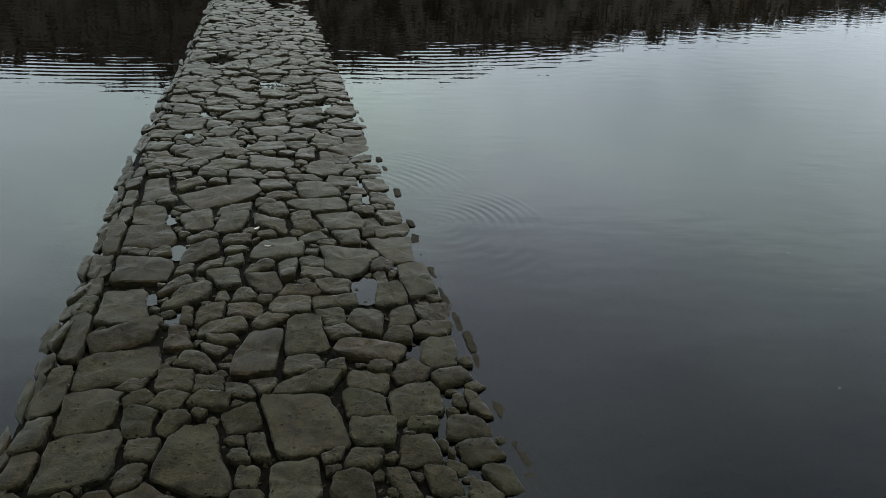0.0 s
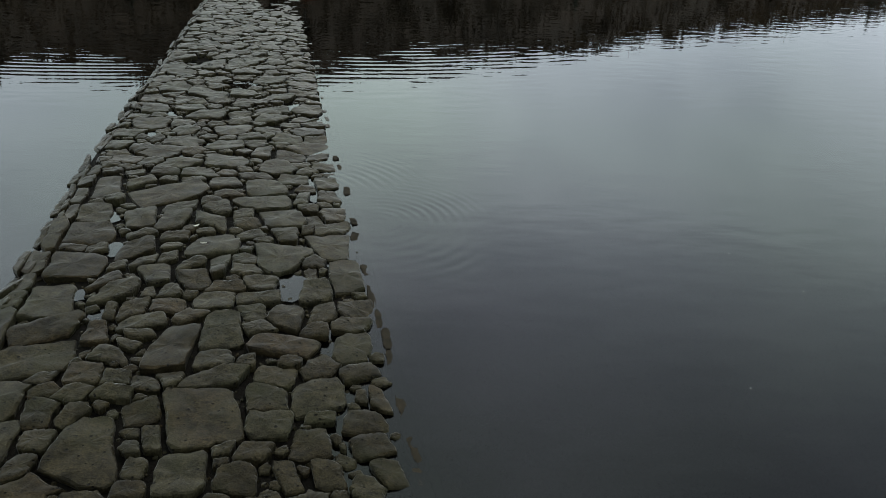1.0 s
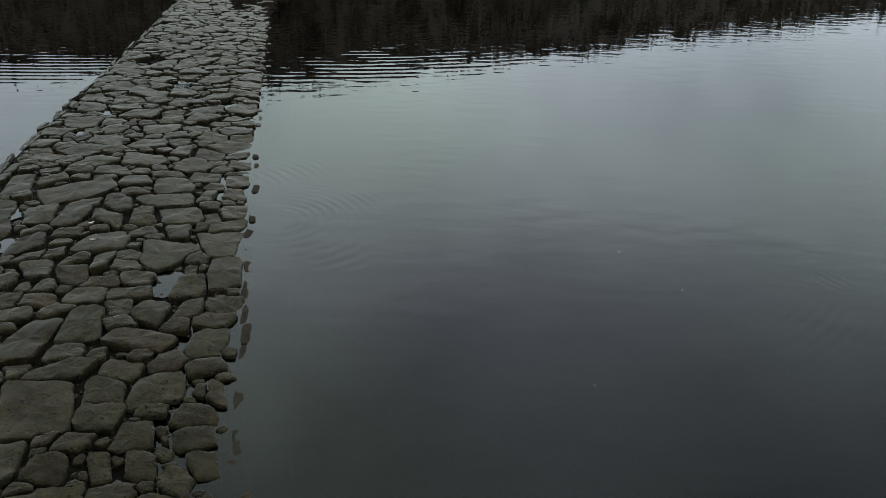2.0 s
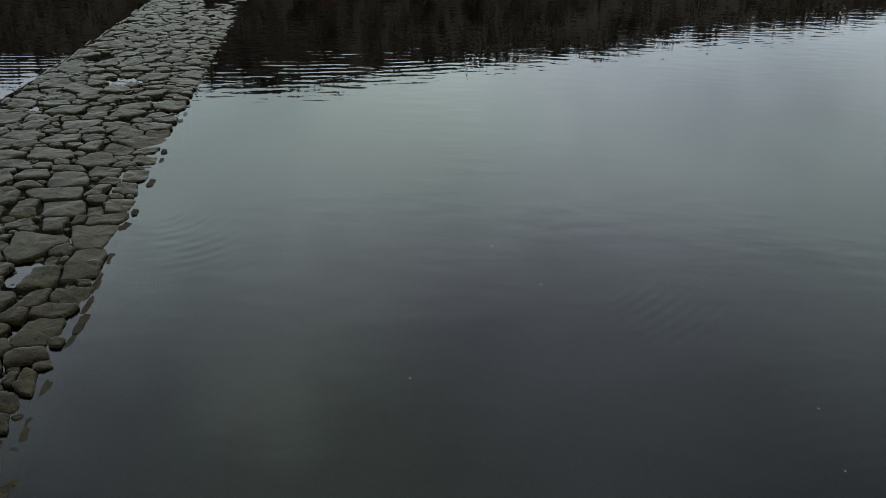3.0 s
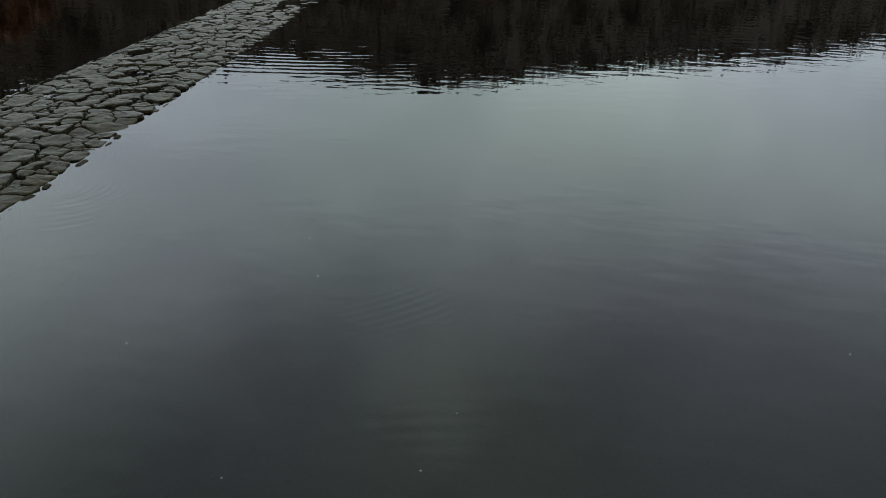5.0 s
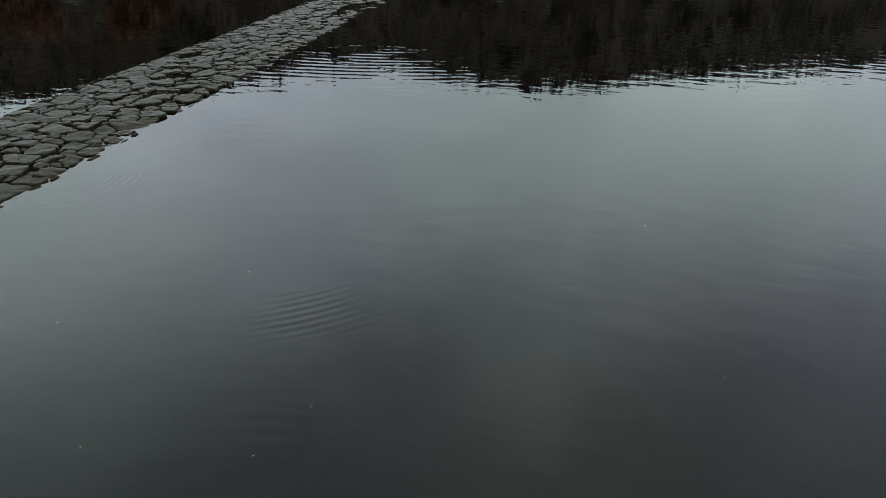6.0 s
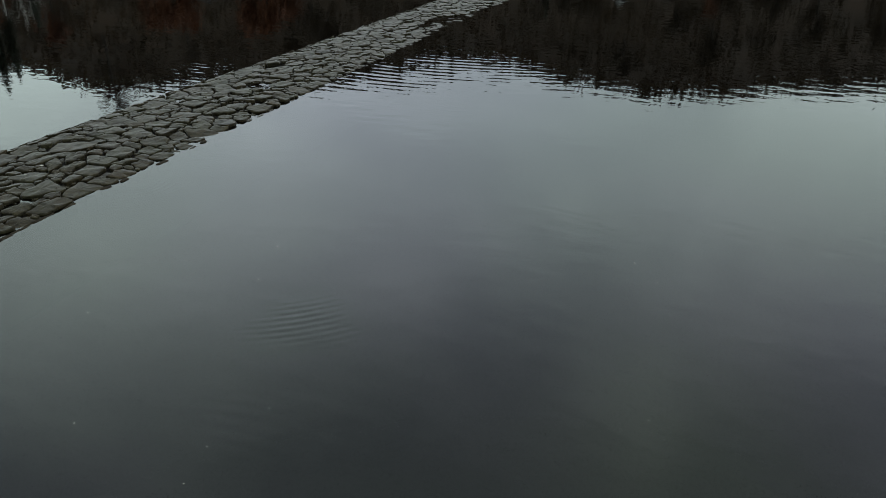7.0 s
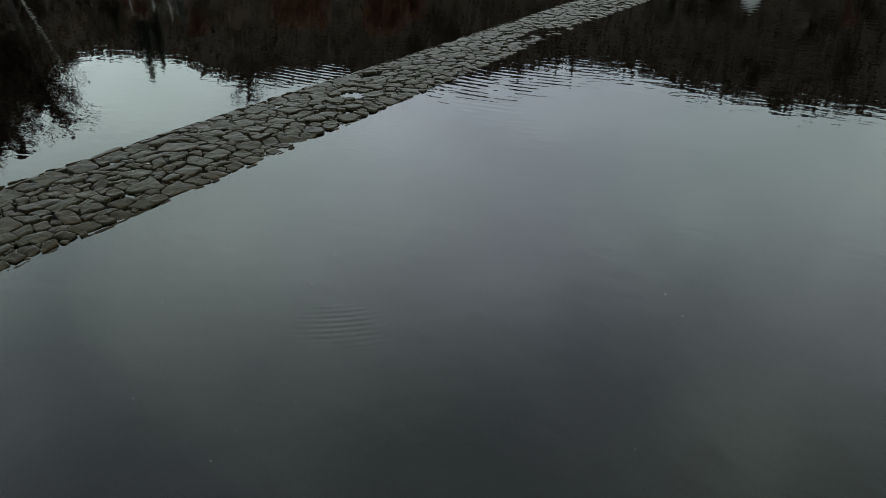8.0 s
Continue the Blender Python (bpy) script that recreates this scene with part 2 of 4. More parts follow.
SKY_UP = [8, 10, 12, 13, 13, 11.3, 9.8, 10.6, 12.5, 12.8, 13.2, 13.5, 12.9, 12.2, 12.7, 14.0, 14.6, 14.4, 13.6, 12.8, 12.0, 11.0, 10.2, 9.0, 7.8, 6.8, 6, 7, 8]


def skyline(az):
    """How high the woods stand against the sky, in degrees, by compass angle from the pond's middle."""
    return np.interp((np.asarray(az) + 180) % 360 - 180, SKY_AZ, SKY_UP)


def terrain(x, y):
    dx, dy = np.asarray(x, float) - MID[0], np.asarray(y, float) - MID[1]
    r, az = np.hypot(dx, dy), np.degrees(np.arctan2(dx, dy))
    shore = SHORE + 2.0 * np.sin(az * 0.21) + 1.2 * np.sin(az * 0.57 + 1)
    top = RIDGE * np.tan(np.radians(skyline(az))) - 4.6 - 1.1
    slope = np.clip((r - shore) / (RIDGE - shore), 0, 1)
    z = np.where(r < shore, -0.1 - 1.3 * smoothstep(0, 9, shore - r), -0.1 + (top + 0.1) * (0.35 * slope + 0.65 * slope * slope * (3 - 2 * slope)))
    z = np.where(r > RIDGE, top * (1 - 0.6 * smoothstep(RIDGE + 5, 500, r)), z)
    return z + np.where(r > shore, 0.25 * np.sin(x * 0.31) * np.cos(y * 0.27), 0)


def build_ground():
    radii = np.concatenate([np.linspace(2, 80, 20), np.linspace(83, 152, 46), [158, 168, 185, 230, 300, 420, 700, 1200, 2200, 4000]])
    n = 240
    ang = np.linspace(0, 2 * math.pi, n, endpoint=False)
    rr, aa = np.meshgrid(radii, ang, indexing="ij")
    x, y = MID[0] + rr * np.sin(aa), MID[1] + rr * np.cos(aa)
    z = terrain(x, y)
    verts = np.stack([x, y, z], -1).reshape(-1, 3).tolist() + [(MID[0], MID[1], -1.4)]
    faces = [(len(verts) - 1, (j + 1) % n, j) for j in range(n)]
    for i in range(len(radii) - 1):
        for j in range(n):
            k = (j + 1) % n
            faces.append((i * n + j, i * n + k, (i + 1) * n + k, (i + 1) * n + j))
    ob = new("ground", mesh_of("ground", verts, faces, LITTER, True))
    tagged(ob, "dark leaf-strewn pond bed and wooded hillside round the water", "ground", kind="structure")


def build_water():
    n, r = 96, 95.0
    verts = [(MID[0], MID[1], 0)] + [(MID[0] + r * math.sin(a), MID[1] + r * math.cos(a), 0) for a in np.linspace(0, 2 * math.pi, n, endpoint=False)]
    faces = [(0, 1 + (i + 1) % n, 1 + i) for i in range(n)]
    ob = new("water", mesh_of("water", verts, faces, WATER))
    tagged(ob, "calm dark pond water mirroring an overcast sky and woods", "water", kind="structure")


build_ground()
build_water()

# ---- the stone weir ----
LEAN_AXIS = math.atan(0.195)
ALONG = np.array([-math.sin(LEAN_AXIS), math.cos(LEAN_AXIS)])
ACROSS = np.array([math.cos(LEAN_AXIS), math.sin(LEAN_AXIS)])
START, END = -9.0, 82.0
LEFT_S = [-9, 4, 12, 16, 21, 27, 35, 82]
LEFT_U = [-2.33, -2.33, -2.26, -2.13, -1.97, -1.88, -1.75, -1.7]
RIGHT_S = [-9, 3.9, 6.7, 8, 9.8, 12, 17, 20.4, 23.6, 24.6, 25.4, 27.4, 28.1, 31, 36, 82]
RIGHT_U = [1.68, 1.67, 1.61, 1.53, 1.51, 1.41, 1.4, 1.33, 1.2, 0.9, 0.12, 0.02, 0.8, 1.3, 1.5, 2.0]
# stones told apart from the rest, laid course by course: along, across, width, depth in metres, turn in degrees, lean of the sides, taper
KEYED = []


def lay(*stones):
    KEYED.extend(stones)


lay((3.92, 1.33, 0.26, 0.25, -30, -0.22, -0.11), (4.09, 1.51, 0.23, 0.31, 6, -0.19, 0.14), (4.11, 0.74, 0.15, 0.4, 0, -0.31, 0.07), (4.11, -0.4, 0.24, 0.19, -7, -0.09, -0.15), (4.12, 0.36, 0.31, 0.29, -12, -0.05, -0.07), (4.12, 1.04, 0.22, 0.28, -11, -0.29, -0.07),
    (4.24, -0.05, 0.36, 0.43, -2, -0.07, -0.09), (4.3, -1.43, 0.26, 0.15, -8, -0.14, -0.33), (4.33, 0.24, 0.13, 0.09, 3, 0.08, 0.0), (4.36, -0.4, 0.18, 0.24, -17, -0.02, -0.04), (4.41, 0.48, 0.26, 0.21, -7, 0.31, 0.03), (4.42, 1.4, 0.33, 0.28, 14, 0.01, -0.01))
lay((4.46, -1.24, 0.19, 0.28, 0, 0.19, 0.0), (4.47, 0.24, 0.17, 0.14, 8, 0.16, 0.11), (4.48, 0.92, 0.29, 0.34, 1, 0.09, -0.21), (4.66, -0.8, 0.48, 0.73, -22, -0.42, -0.45), (4.68, -0.32, 0.14, 0.34, -9, -0.31, -0.04), (4.73, -1.66, 0.56, 0.52, 8, 0.22, -0.04),
    (4.73, 1.38, 0.36, 0.29, -1, -0.02, -0.28), (4.74, 0.59, 0.35, 0.31, -5, -0.06, 0.1), (4.77, -1.19, 0.23, 0.24, -9, -0.08, 0.02), (4.79, 1.01, 0.25, 0.11, -1, 0.14, -0.01), (4.91, 0.05, 0.55, 0.75, 6, -0.03, -0.02), (5.03, 1.52, 0.17, 0.31, -25, -0.54, -0.28))
lay((5.04, -0.45, 0.28, 0.29, 16, 0.08, -0.03), (5.06, -1.0, 0.18, 0.28, -19, 0.17, 0.25), (5.07, 1.38, 0.11, 0.2, -17, -0.3, -0.34), (5.09, 0.57, 0.36, 0.34, -13, -0.29, 0.0), (5.1, 1.0, 0.45, 0.41, 9, 0.15, -0.01), (5.12, -1.26, 0.25, 0.34, -11, -0.12, 0.09),
    (5.31, -0.72, 0.32, 0.15, -18, -0.04, -0.08), (5.32, -1.68, 0.45, 0.52, -1, 0.14, 0.02), (5.35, -1.05, 0.27, 0.22, -18, 0.22, -0.06), (5.41, 1.38, 0.38, 0.2, 18, -0.11, -0.04), (5.42, -0.47, 0.26, 0.21, -10, -0.2, -0.15), (5.42, 0.63, 0.36, 0.26, -21, -0.12, 0.05))
lay((5.47, 0.12, 0.51, 0.27, 1, 0.57, -0.12), (5.55, -0.74, 0.25, 0.21, -10, -0.14, -0.02), (5.63, -1.02, 0.29, 0.3, -5, -0.06, -0.05), (5.65, -1.37, 0.19, 0.18, -23, 0.21, -0.2), (5.67, 0.37, 0.19, 0.19, -10, -0.08, -0.21), (5.74, 0.08, 0.32, 0.29, 6, 0.13, -0.15),
    (5.83, 1.36, 0.35, 0.44, 8, 0.23, -0.04), (5.92, 0.7, 0.62, 0.31, -16, 0.31, -0.0), (5.94, -1.57, 0.77, 0.44, 10, 0.16, -0.04), (5.95, -0.88, 0.31, 0.24, -19, -0.39, -0.45), (5.99, -0.32, 0.37, 0.82, -4, 0.11, -0.15), (6.09, -0.73, 0.23, 0.13, -25, -0.41, 0.22))
lay((6.15, 1.02, 0.26, 0.22, -8, 0.1, -0.18), (6.21, 0.12, 0.35, 0.57, 8, 0.09, -0.17), (6.23, 1.38, 0.37, 0.25, -5, 0.13, -0.02), (6.25, -0.64, 0.3, 0.13, 3, -0.46, 0.01), (6.35, -1.06, 0.21, 0.38, -14, -0.36, -0.34), (6.42, 0.74, 0.33, 0.42, -25, -0.15, -0.08),
    (6.48, 1.11, 0.27, 0.32, 11, 0.3, -0.18), (6.48, -1.56, 0.64, 0.35, 18, 0.23, 0.13), (6.5, -0.64, 0.45, 0.24, 6, 0.04, -0.17), (6.52, 0.41, 0.24, 0.34, 9, -0.08, 0.11), (6.55, 1.45, 0.36, 0.3, 8, 0.07, 0.09), (6.75, -0.79, 0.3, 0.26, 31, 0.66, -0.05))
lay((6.77, -0.45, 0.34, 0.27, 0, -0.09, -0.0), (6.79, -1.02, 0.12, 0.31, -12, -0.2, -0.12), (6.79, 0.46, 0.46, 0.21, -1, -0.05, 0.0), (6.8, 0.0, 0.4, 0.32, -4, -0.11, 0.05), (6.9, 1.05, 0.35, 0.39, 9, 0.06, -0.04), (7.04, -1.67, 0.48, 0.61, 14, 0.09, -0.07),
    (7.07, -0.68, 0.13, 0.21, 5, -0.05, -0.35), (7.08, -0.47, 0.21, 0.31, 7, 0.07, -0.44), (7.09, 0.11, 0.39, 0.18, -11, 0.01, -0.14), (7.12, 0.47, 0.34, 0.29, -7, -0.01, 0.12), (7.16, -1.01, 0.4, 0.34, 13, 0.54, -0.25), (7.25, 1.4, 0.36, 0.67, 19, 0.32, -0.04))
lay((7.31, 1.01, 0.14, 0.35, 18, 0.33, 0.04), (7.31, -0.24, 0.32, 0.39, 9, -0.12, 0.1), (7.4, -1.17, 0.35, 0.21, 28, 0.7, -0.28), (7.46, -0.66, 0.28, 0.39, 19, 0.04, 0.21), (7.57, 0.0, 0.2, 0.46, 16, 0.3, 0.3), (7.68, -0.3, 0.33, 0.17, 20, 0.36, -0.11),
    (7.68, 0.67, 0.5, 0.68, -14, -0.05, 0.45), (7.76, -0.83, 0.3, 0.17, 30, 0.7, -0.11), (7.79, -1.59, 0.69, 0.51, -11, -0.26, -0.03), (7.87, -0.59, 0.23, 0.2, 26, 0.43, -0.04), (8.04, 1.27, 0.43, 0.63, 3, -0.07, 0.32), (8.12, -0.97, 0.45, 0.33, 24, 0.27, -0.06))
lay((8.12, -0.09, 0.55, 0.48, 4, 0.1, -0.09), (8.15, -0.58, 0.24, 0.18, 16, 0.22, -0.18), (8.29, -1.72, 0.36, 0.16, -21, -0.47, 0.02), (8.34, 0.74, 0.3, 0.35, -20, -0.49, 0.29), (8.37, 0.33, 0.34, 0.21, 0, 0.06, -0.19), (8.39, -0.56, 0.33, 0.21, 14, 0.13, -0.1),
    (8.49, 1.01, 0.17, 0.19, 7, 0.18, -0.19), (8.52, -0.97, 0.33, 0.15, 17, -0.04, -0.08), (8.52, -0.22, 0.23, 0.16, 9, 0.13, -0.02), (8.54, 1.32, 0.43, 0.28, 14, 0.41, 0.01), (8.62, -1.61, 0.57, 0.59, 1, -0.08, -0.13), (8.68, 0.26, 0.31, 0.22, -7, -0.22, -0.07))
lay((8.74, -0.16, 0.49, 0.27, -30, -0.56, -0.01), (8.83, 0.72, 0.51, 0.51, 8, -0.07, -0.02), (8.87, 1.1, 0.21, 0.33, 29, 0.18, -0.22), (8.87, -0.64, 0.34, 0.52, 5, 0.32, 0.03), (9.0, 0.21, 0.25, 0.29, 12, 0.21, -0.03), (9.0, -1.06, 0.36, 0.54, 18, 0.18, 0.09),
    (9.01, 1.36, 0.37, 0.4, 29, 0.44, 0.23), (9.15, -0.09, 0.27, 0.42, 24, -0.05, 0.44), (9.28, -1.66, 0.41, 0.52, 5, -0.07, -0.07), (9.33, 0.47, 0.64, 0.4, 5, -0.31, 0.23), (9.35, -0.62, 0.43, 0.25, 15, 0.36, -0.02), (9.48, 0.96, 0.18, 0.55, 16, 0.43, -0.11))
lay((9.65, 1.32, 0.27, 0.43, -2, -0.07, -0.26), (9.73, -0.06, 0.34, 0.24, 9, -0.33, -0.29), (9.79, -0.81, 0.99, 0.55, 16, 0.07, -0.03), (9.9, 0.47, 0.52, 0.54, 0, -0.19, -0.14), (9.94, 1.03, 0.27, 0.25, -12, -0.03, -0.14), (10.16, 1.33, 0.32, 0.46, 4, -0.01, -0.0),
    (10.16, -0.1, 0.39, 0.41, 8, -0.04, -0.16), (10.18, -1.67, 0.32, 0.8, 17, 0.23, -0.16), (10.25, -1.24, 0.41, 0.22, 30, 0.32, -0.1), (10.28, -0.53, 0.32, 0.22, 8, -0.08, -0.02), (10.3, -0.87, 0.22, 0.19, 11, 0.21, -0.12), (10.31, 0.85, 0.42, 0.36, 0, 0.12, -0.08))
lay((10.38, 0.31, 0.46, 0.21, 3, -0.24, -0.03), (10.61, -0.96, 0.37, 0.27, 1, -0.01, -0.05), (10.62, -1.38, 0.26, 0.2, 20, 0.18, 0.04))
# large slabs further on: along, across, width, depth
FAR_SLABS = [
    (10.84, 1.34, 0.44, 0.32), (10.93, -0.83, 0.56, 0.48), (11.04, -0.13, 0.69, 0.55), (11.25, -1.61, 0.49, 0.4), (11.28, 0.82, 0.52, 0.38), (11.39, 0.39, 0.3, 0.52),
    (11.53, -1.1, 0.54, 0.55), (11.77, -0.17, 0.57, 0.51), (12.06, -1.94, 0.59, 0.44), (12.11, 0.79, 0.56, 0.42), (12.6, -0.11, 0.66, 0.61), (13.06, -1.51, 0.6, 0.63),
    (13.24, 0.48, 0.51, 0.53), (13.48, -0.59, 0.67, 0.5), (13.86, 1.19, 0.59, 0.63), (14.08, -1.59, 0.51, 0.58), (14.63, 0.66, 0.56, 0.42), (14.87, -0.72, 0.82, 0.53),
    (16.54, -0.06, 0.61, 0.46), (16.59, -1.4, 0.7, 0.45), (17.5, -0.84, 0.63, 0.5),
]
# water-filled gaps: along, across, half width, half depth
PUDDLES = [(7.04, 0.8, 0.15, 0.24), (9.15, -1.42, 0.06, 0.12), (8.18, -1.23, 0.06, 0.13), (7.16, -1.39, 0.06, 0.06), (12.5, -1.43, 0.09, 0.2),
           (13.65, -1.23, 0.07, 0.16), (9.65, 1.15, 0.06, 0.1), (6.74, -1.13, 0.05, 0.06), (15.55, -0.08, 0.34, 0.42), (14.15, 0.9, 0.14, 0.25),
           (11.95, -0.44, 0.06, 0.14), (11.27, -0.75, 0.1, 0.12)]
HOLE = (17.75, -1.18, 0.42, 0.5)


def place(s, u):
    return ALONG[0] * s + ACROSS[0] * u, ALONG[1] * s + ACROSS[1] * u


def right_edge(s):
    return np.interp(s, RIGHT_S, RIGHT_U)


def left_edge(s):
    return np.interp(s, LEFT_S, LEFT_U)


def kerb_in(s):
    return left_edge(s) + 0.4 - 0.22 * smoothstep(10.6, 11.6, s)


def crown(s, u):
    """Height of the paving over the water."""
    low = smoothstep(-1.5, -0.05, u - right_edge(s)) + 0.5 * smoothstep(-1.1, -0.35, left_edge(s) - u)
    far = smoothstep(15, 22, s) * smoothstep(-1.6, -0.2, u - right_edge(s))
    return 0.115 - 0.065 * low - 0.03 * far - 0.012 * smoothstep(-0.5, 0.0, u - right_edge(s)) + 0.012 * np.sin(s * 0.9 + u) + 0.008 * np.sin(s * 2.3 - u * 1.7)


def sides_of(w, d, turn, lean, taper, rng):
    """The sides and broken corners of a hewn slab round its middle: outward directions (across, along) and distances."""
    corners = []
    for sx, sy in ((-1, -1), (1, -1), (1, 1), (-1, 1)):
        x, y = sx * w / 2 * (1 + taper * sy) + lean * sy * d / 2, sy * d / 2
        corners.append((x * math.cos(turn) - y * math.sin(turn), x * math.sin(turn) + y * math.cos(turn)))
    out = []
    for (ax, ay), (bx, by) in zip(corners, corners[1:] + corners[:1]):
        nx, ny = by - ay, ax - bx
        size = math.hypot(nx, ny)
        out.append((nx / size, ny / size, max((ax * nx + ay * ny) / size, 0.03)))
    for x, y in corners:
        if rng.random() < 0.7:
            size = math.hypot(x, y)
            a = math.atan2(y, x) + rng.uniform(-0.3, 0.3)
            out.append((math.cos(a), math.sin(a), size * rng.uniform(0.76, 0.95)))
    return out


def random_sides(r, flat, turn, rng):
    """Four to six broken sides of a lesser stone."""
    n = int(rng.choice((4, 4, 5, 5, 6)))
    out = []
    for k in range(n):
        a = 2 * math.pi * (k + rng.uniform(-0.24, 0.24)) / n + 0.3
        h = r * rng.uniform(0.86, 1.12)
        x, y = math.cos(a) / flat, math.sin(a) * flat
        size = math.hypot(x, y)
        x, y = x / size, y / size
        out.append((x * math.cos(turn) - y * math.sin(turn), x * math.sin(turn) + y * math.cos(turn), h / size))
    return out


def gauge(du, ds, sides):
    """Below one inside the sides, above it outside; corners a little worn."""
    g = 0.0
    for nx, ny, h in sides:
        q = np.maximum(nx * du + ny * ds, 0) / h
        q = q * q
        q = q * q
        g = g + q * q * q
    return g


def scatter():
    """Slabs at their places, the rest thrown in between, large ones first: rows of along, across, reach, and the sides of each."""
    rng = np.random.default_rng(7)
    rows, sides = [], []
    for s, u, w, d, turn, lean, taper in KEYED:
        rows.append((s, u, math.hypot(w, d) * 0.62))
        sides.append(sides_of(w * 1.04 + 0.015, d * 1.05 + 0.02, radians(turn), lean, taper, rng))
    for s, u, w, d in FAR_SLABS:
        rows.append((s, u, math.hypot(w, d) * 0.62))
        sides.append(sides_of(w, d, -LEAN_AXIS + rng.normal(0, 0.2), rng.uniform(-0.3, 0.3), rng.uniform(-0.2, 0.2), rng))
    keyed = len(rows)
    for s, u, w, d in PUDDLES + [HOLE]:
        rows.append((s, u, max(w, d) * 1.2))
        sides.append(random_sides(math.sqrt(w * d) * 0.82, math.sqrt(w / d), 0.3, rng))
    gaps = len(rows)
    cells = {}
    for i in range(gaps):
        for da in (-1, 0, 1):
            for db in (-1, 0, 1):
                cells.setdefault((int(rows[i][0] // 1) + da, int(rows[i][1] // 1) + db), []).append(i)
    ring = [(math.cos(a), math.sin(a)) for a in np.linspace(0, 2 * math.pi, 9)[:-1]] + [(0, 0)]
    ru, rs = np.array([p[0] for p in ring]), np.array([p[1] for p in ring])
    pts = []
    for size, tries in ((0.25, 700), (0.195, 4000), (0.155, 12000), (0.12, 22000), (0.085, 16000), (0.06, 4000), (0.045, 1500)):
        grid = {}
        for p in pts:
            grid.setdefault((int(p[0] // 1), int(p[1] // 1)), []).append(p)
        for _ in range(tries):
            s = rng.uniform(*((3.0, 19.0) if size < 0.07 else (START, 46.0) if size < 0.19 else (START, END)))
            u = rng.uniform(kerb_in(s) + 0.05, right_edge(s) - 0.04)
            r = size * rng.uniform(0.88, 1.14)
            if u - r * 0.7 < kerb_in(s) or u + r * 0.9 > right_edge(s):
                continue
            a, b = int(s // 1), int(u // 1)
            if any((s - p[0]) ** 2 + (u - p[1]) ** 2 < (0.93 * (r + p[2])) ** 2 for i in (-1, 0, 1) for j in (-1, 0, 1) for p in grid.get((a + i, b + j), ())):
                continue
            if any(np.min(gauge(u + ru * r * 0.72 - rows[i][1], s + rs * r * 0.72 - rows[i][0], sides[i])) < 1.0
                   for i in cells.get((a, b), ()) if math.hypot(s - rows[i][0], u - rows[i][1]) < rows[i][2] + r):
                continue
            q = (s, u, r)
            pts.append(q)
            grid.setdefault((a, b), []).append(q)
            rows.append((s, u, r * 1.5))
            sides.append(random_sides(r * 0.98, math.sqrt(rng.uniform(1.0, 1.45)), rng.normal(-LEAN_AXIS * 0.5, 0.4), rng))
    return np.array(rows), sides, keyed, gaps


def hewn(turn, r, loose):
    """Straightens a footprint into sides between its corners; loose: how far a side may stray."""
    n = len(r)
    x, y = r * np.cos(turn), r * np.sin(turn)
    a = int(np.argmax(r))
    b = int(np.argmax((x - x[a]) ** 2 + (y - y[a]) ** 2))
    b += n if b < a else 0
    corners, todo = {a, b, a + n}, [(a, b), (b, a + n)]
    while todo:
        i, j = todo.pop()
        if j - i < 2:
            continue
        k = np.arange(i + 1, j) % n
        ex, ey = x[j % n] - x[i % n], y[j % n] - y[i % n]
        off = np.abs((x[k] - x[i % n]) * ey - (y[k] - y[i % n]) * ex) / (math.hypot(ex, ey) + 1e-9)
        if off.max() > loose or j - i > n * 0.36:
            m = i + 1 + int(np.argmax(off))
            corners.add(m)
            todo += [(i, m), (m, j)]
    out = r.copy()
    order = sorted(corners)
    step = 2 * math.pi / n
    for i, j in zip(order[:-1], order[1:]):
        for k in range(i + 1, j):
            ri, rj = r[i % n], r[j % n]
            out[k % n] = ri * rj * math.sin((j - i) * step) / (ri * math.sin((k - i) * step) + rj * math.sin((j - k) * step))
    return out


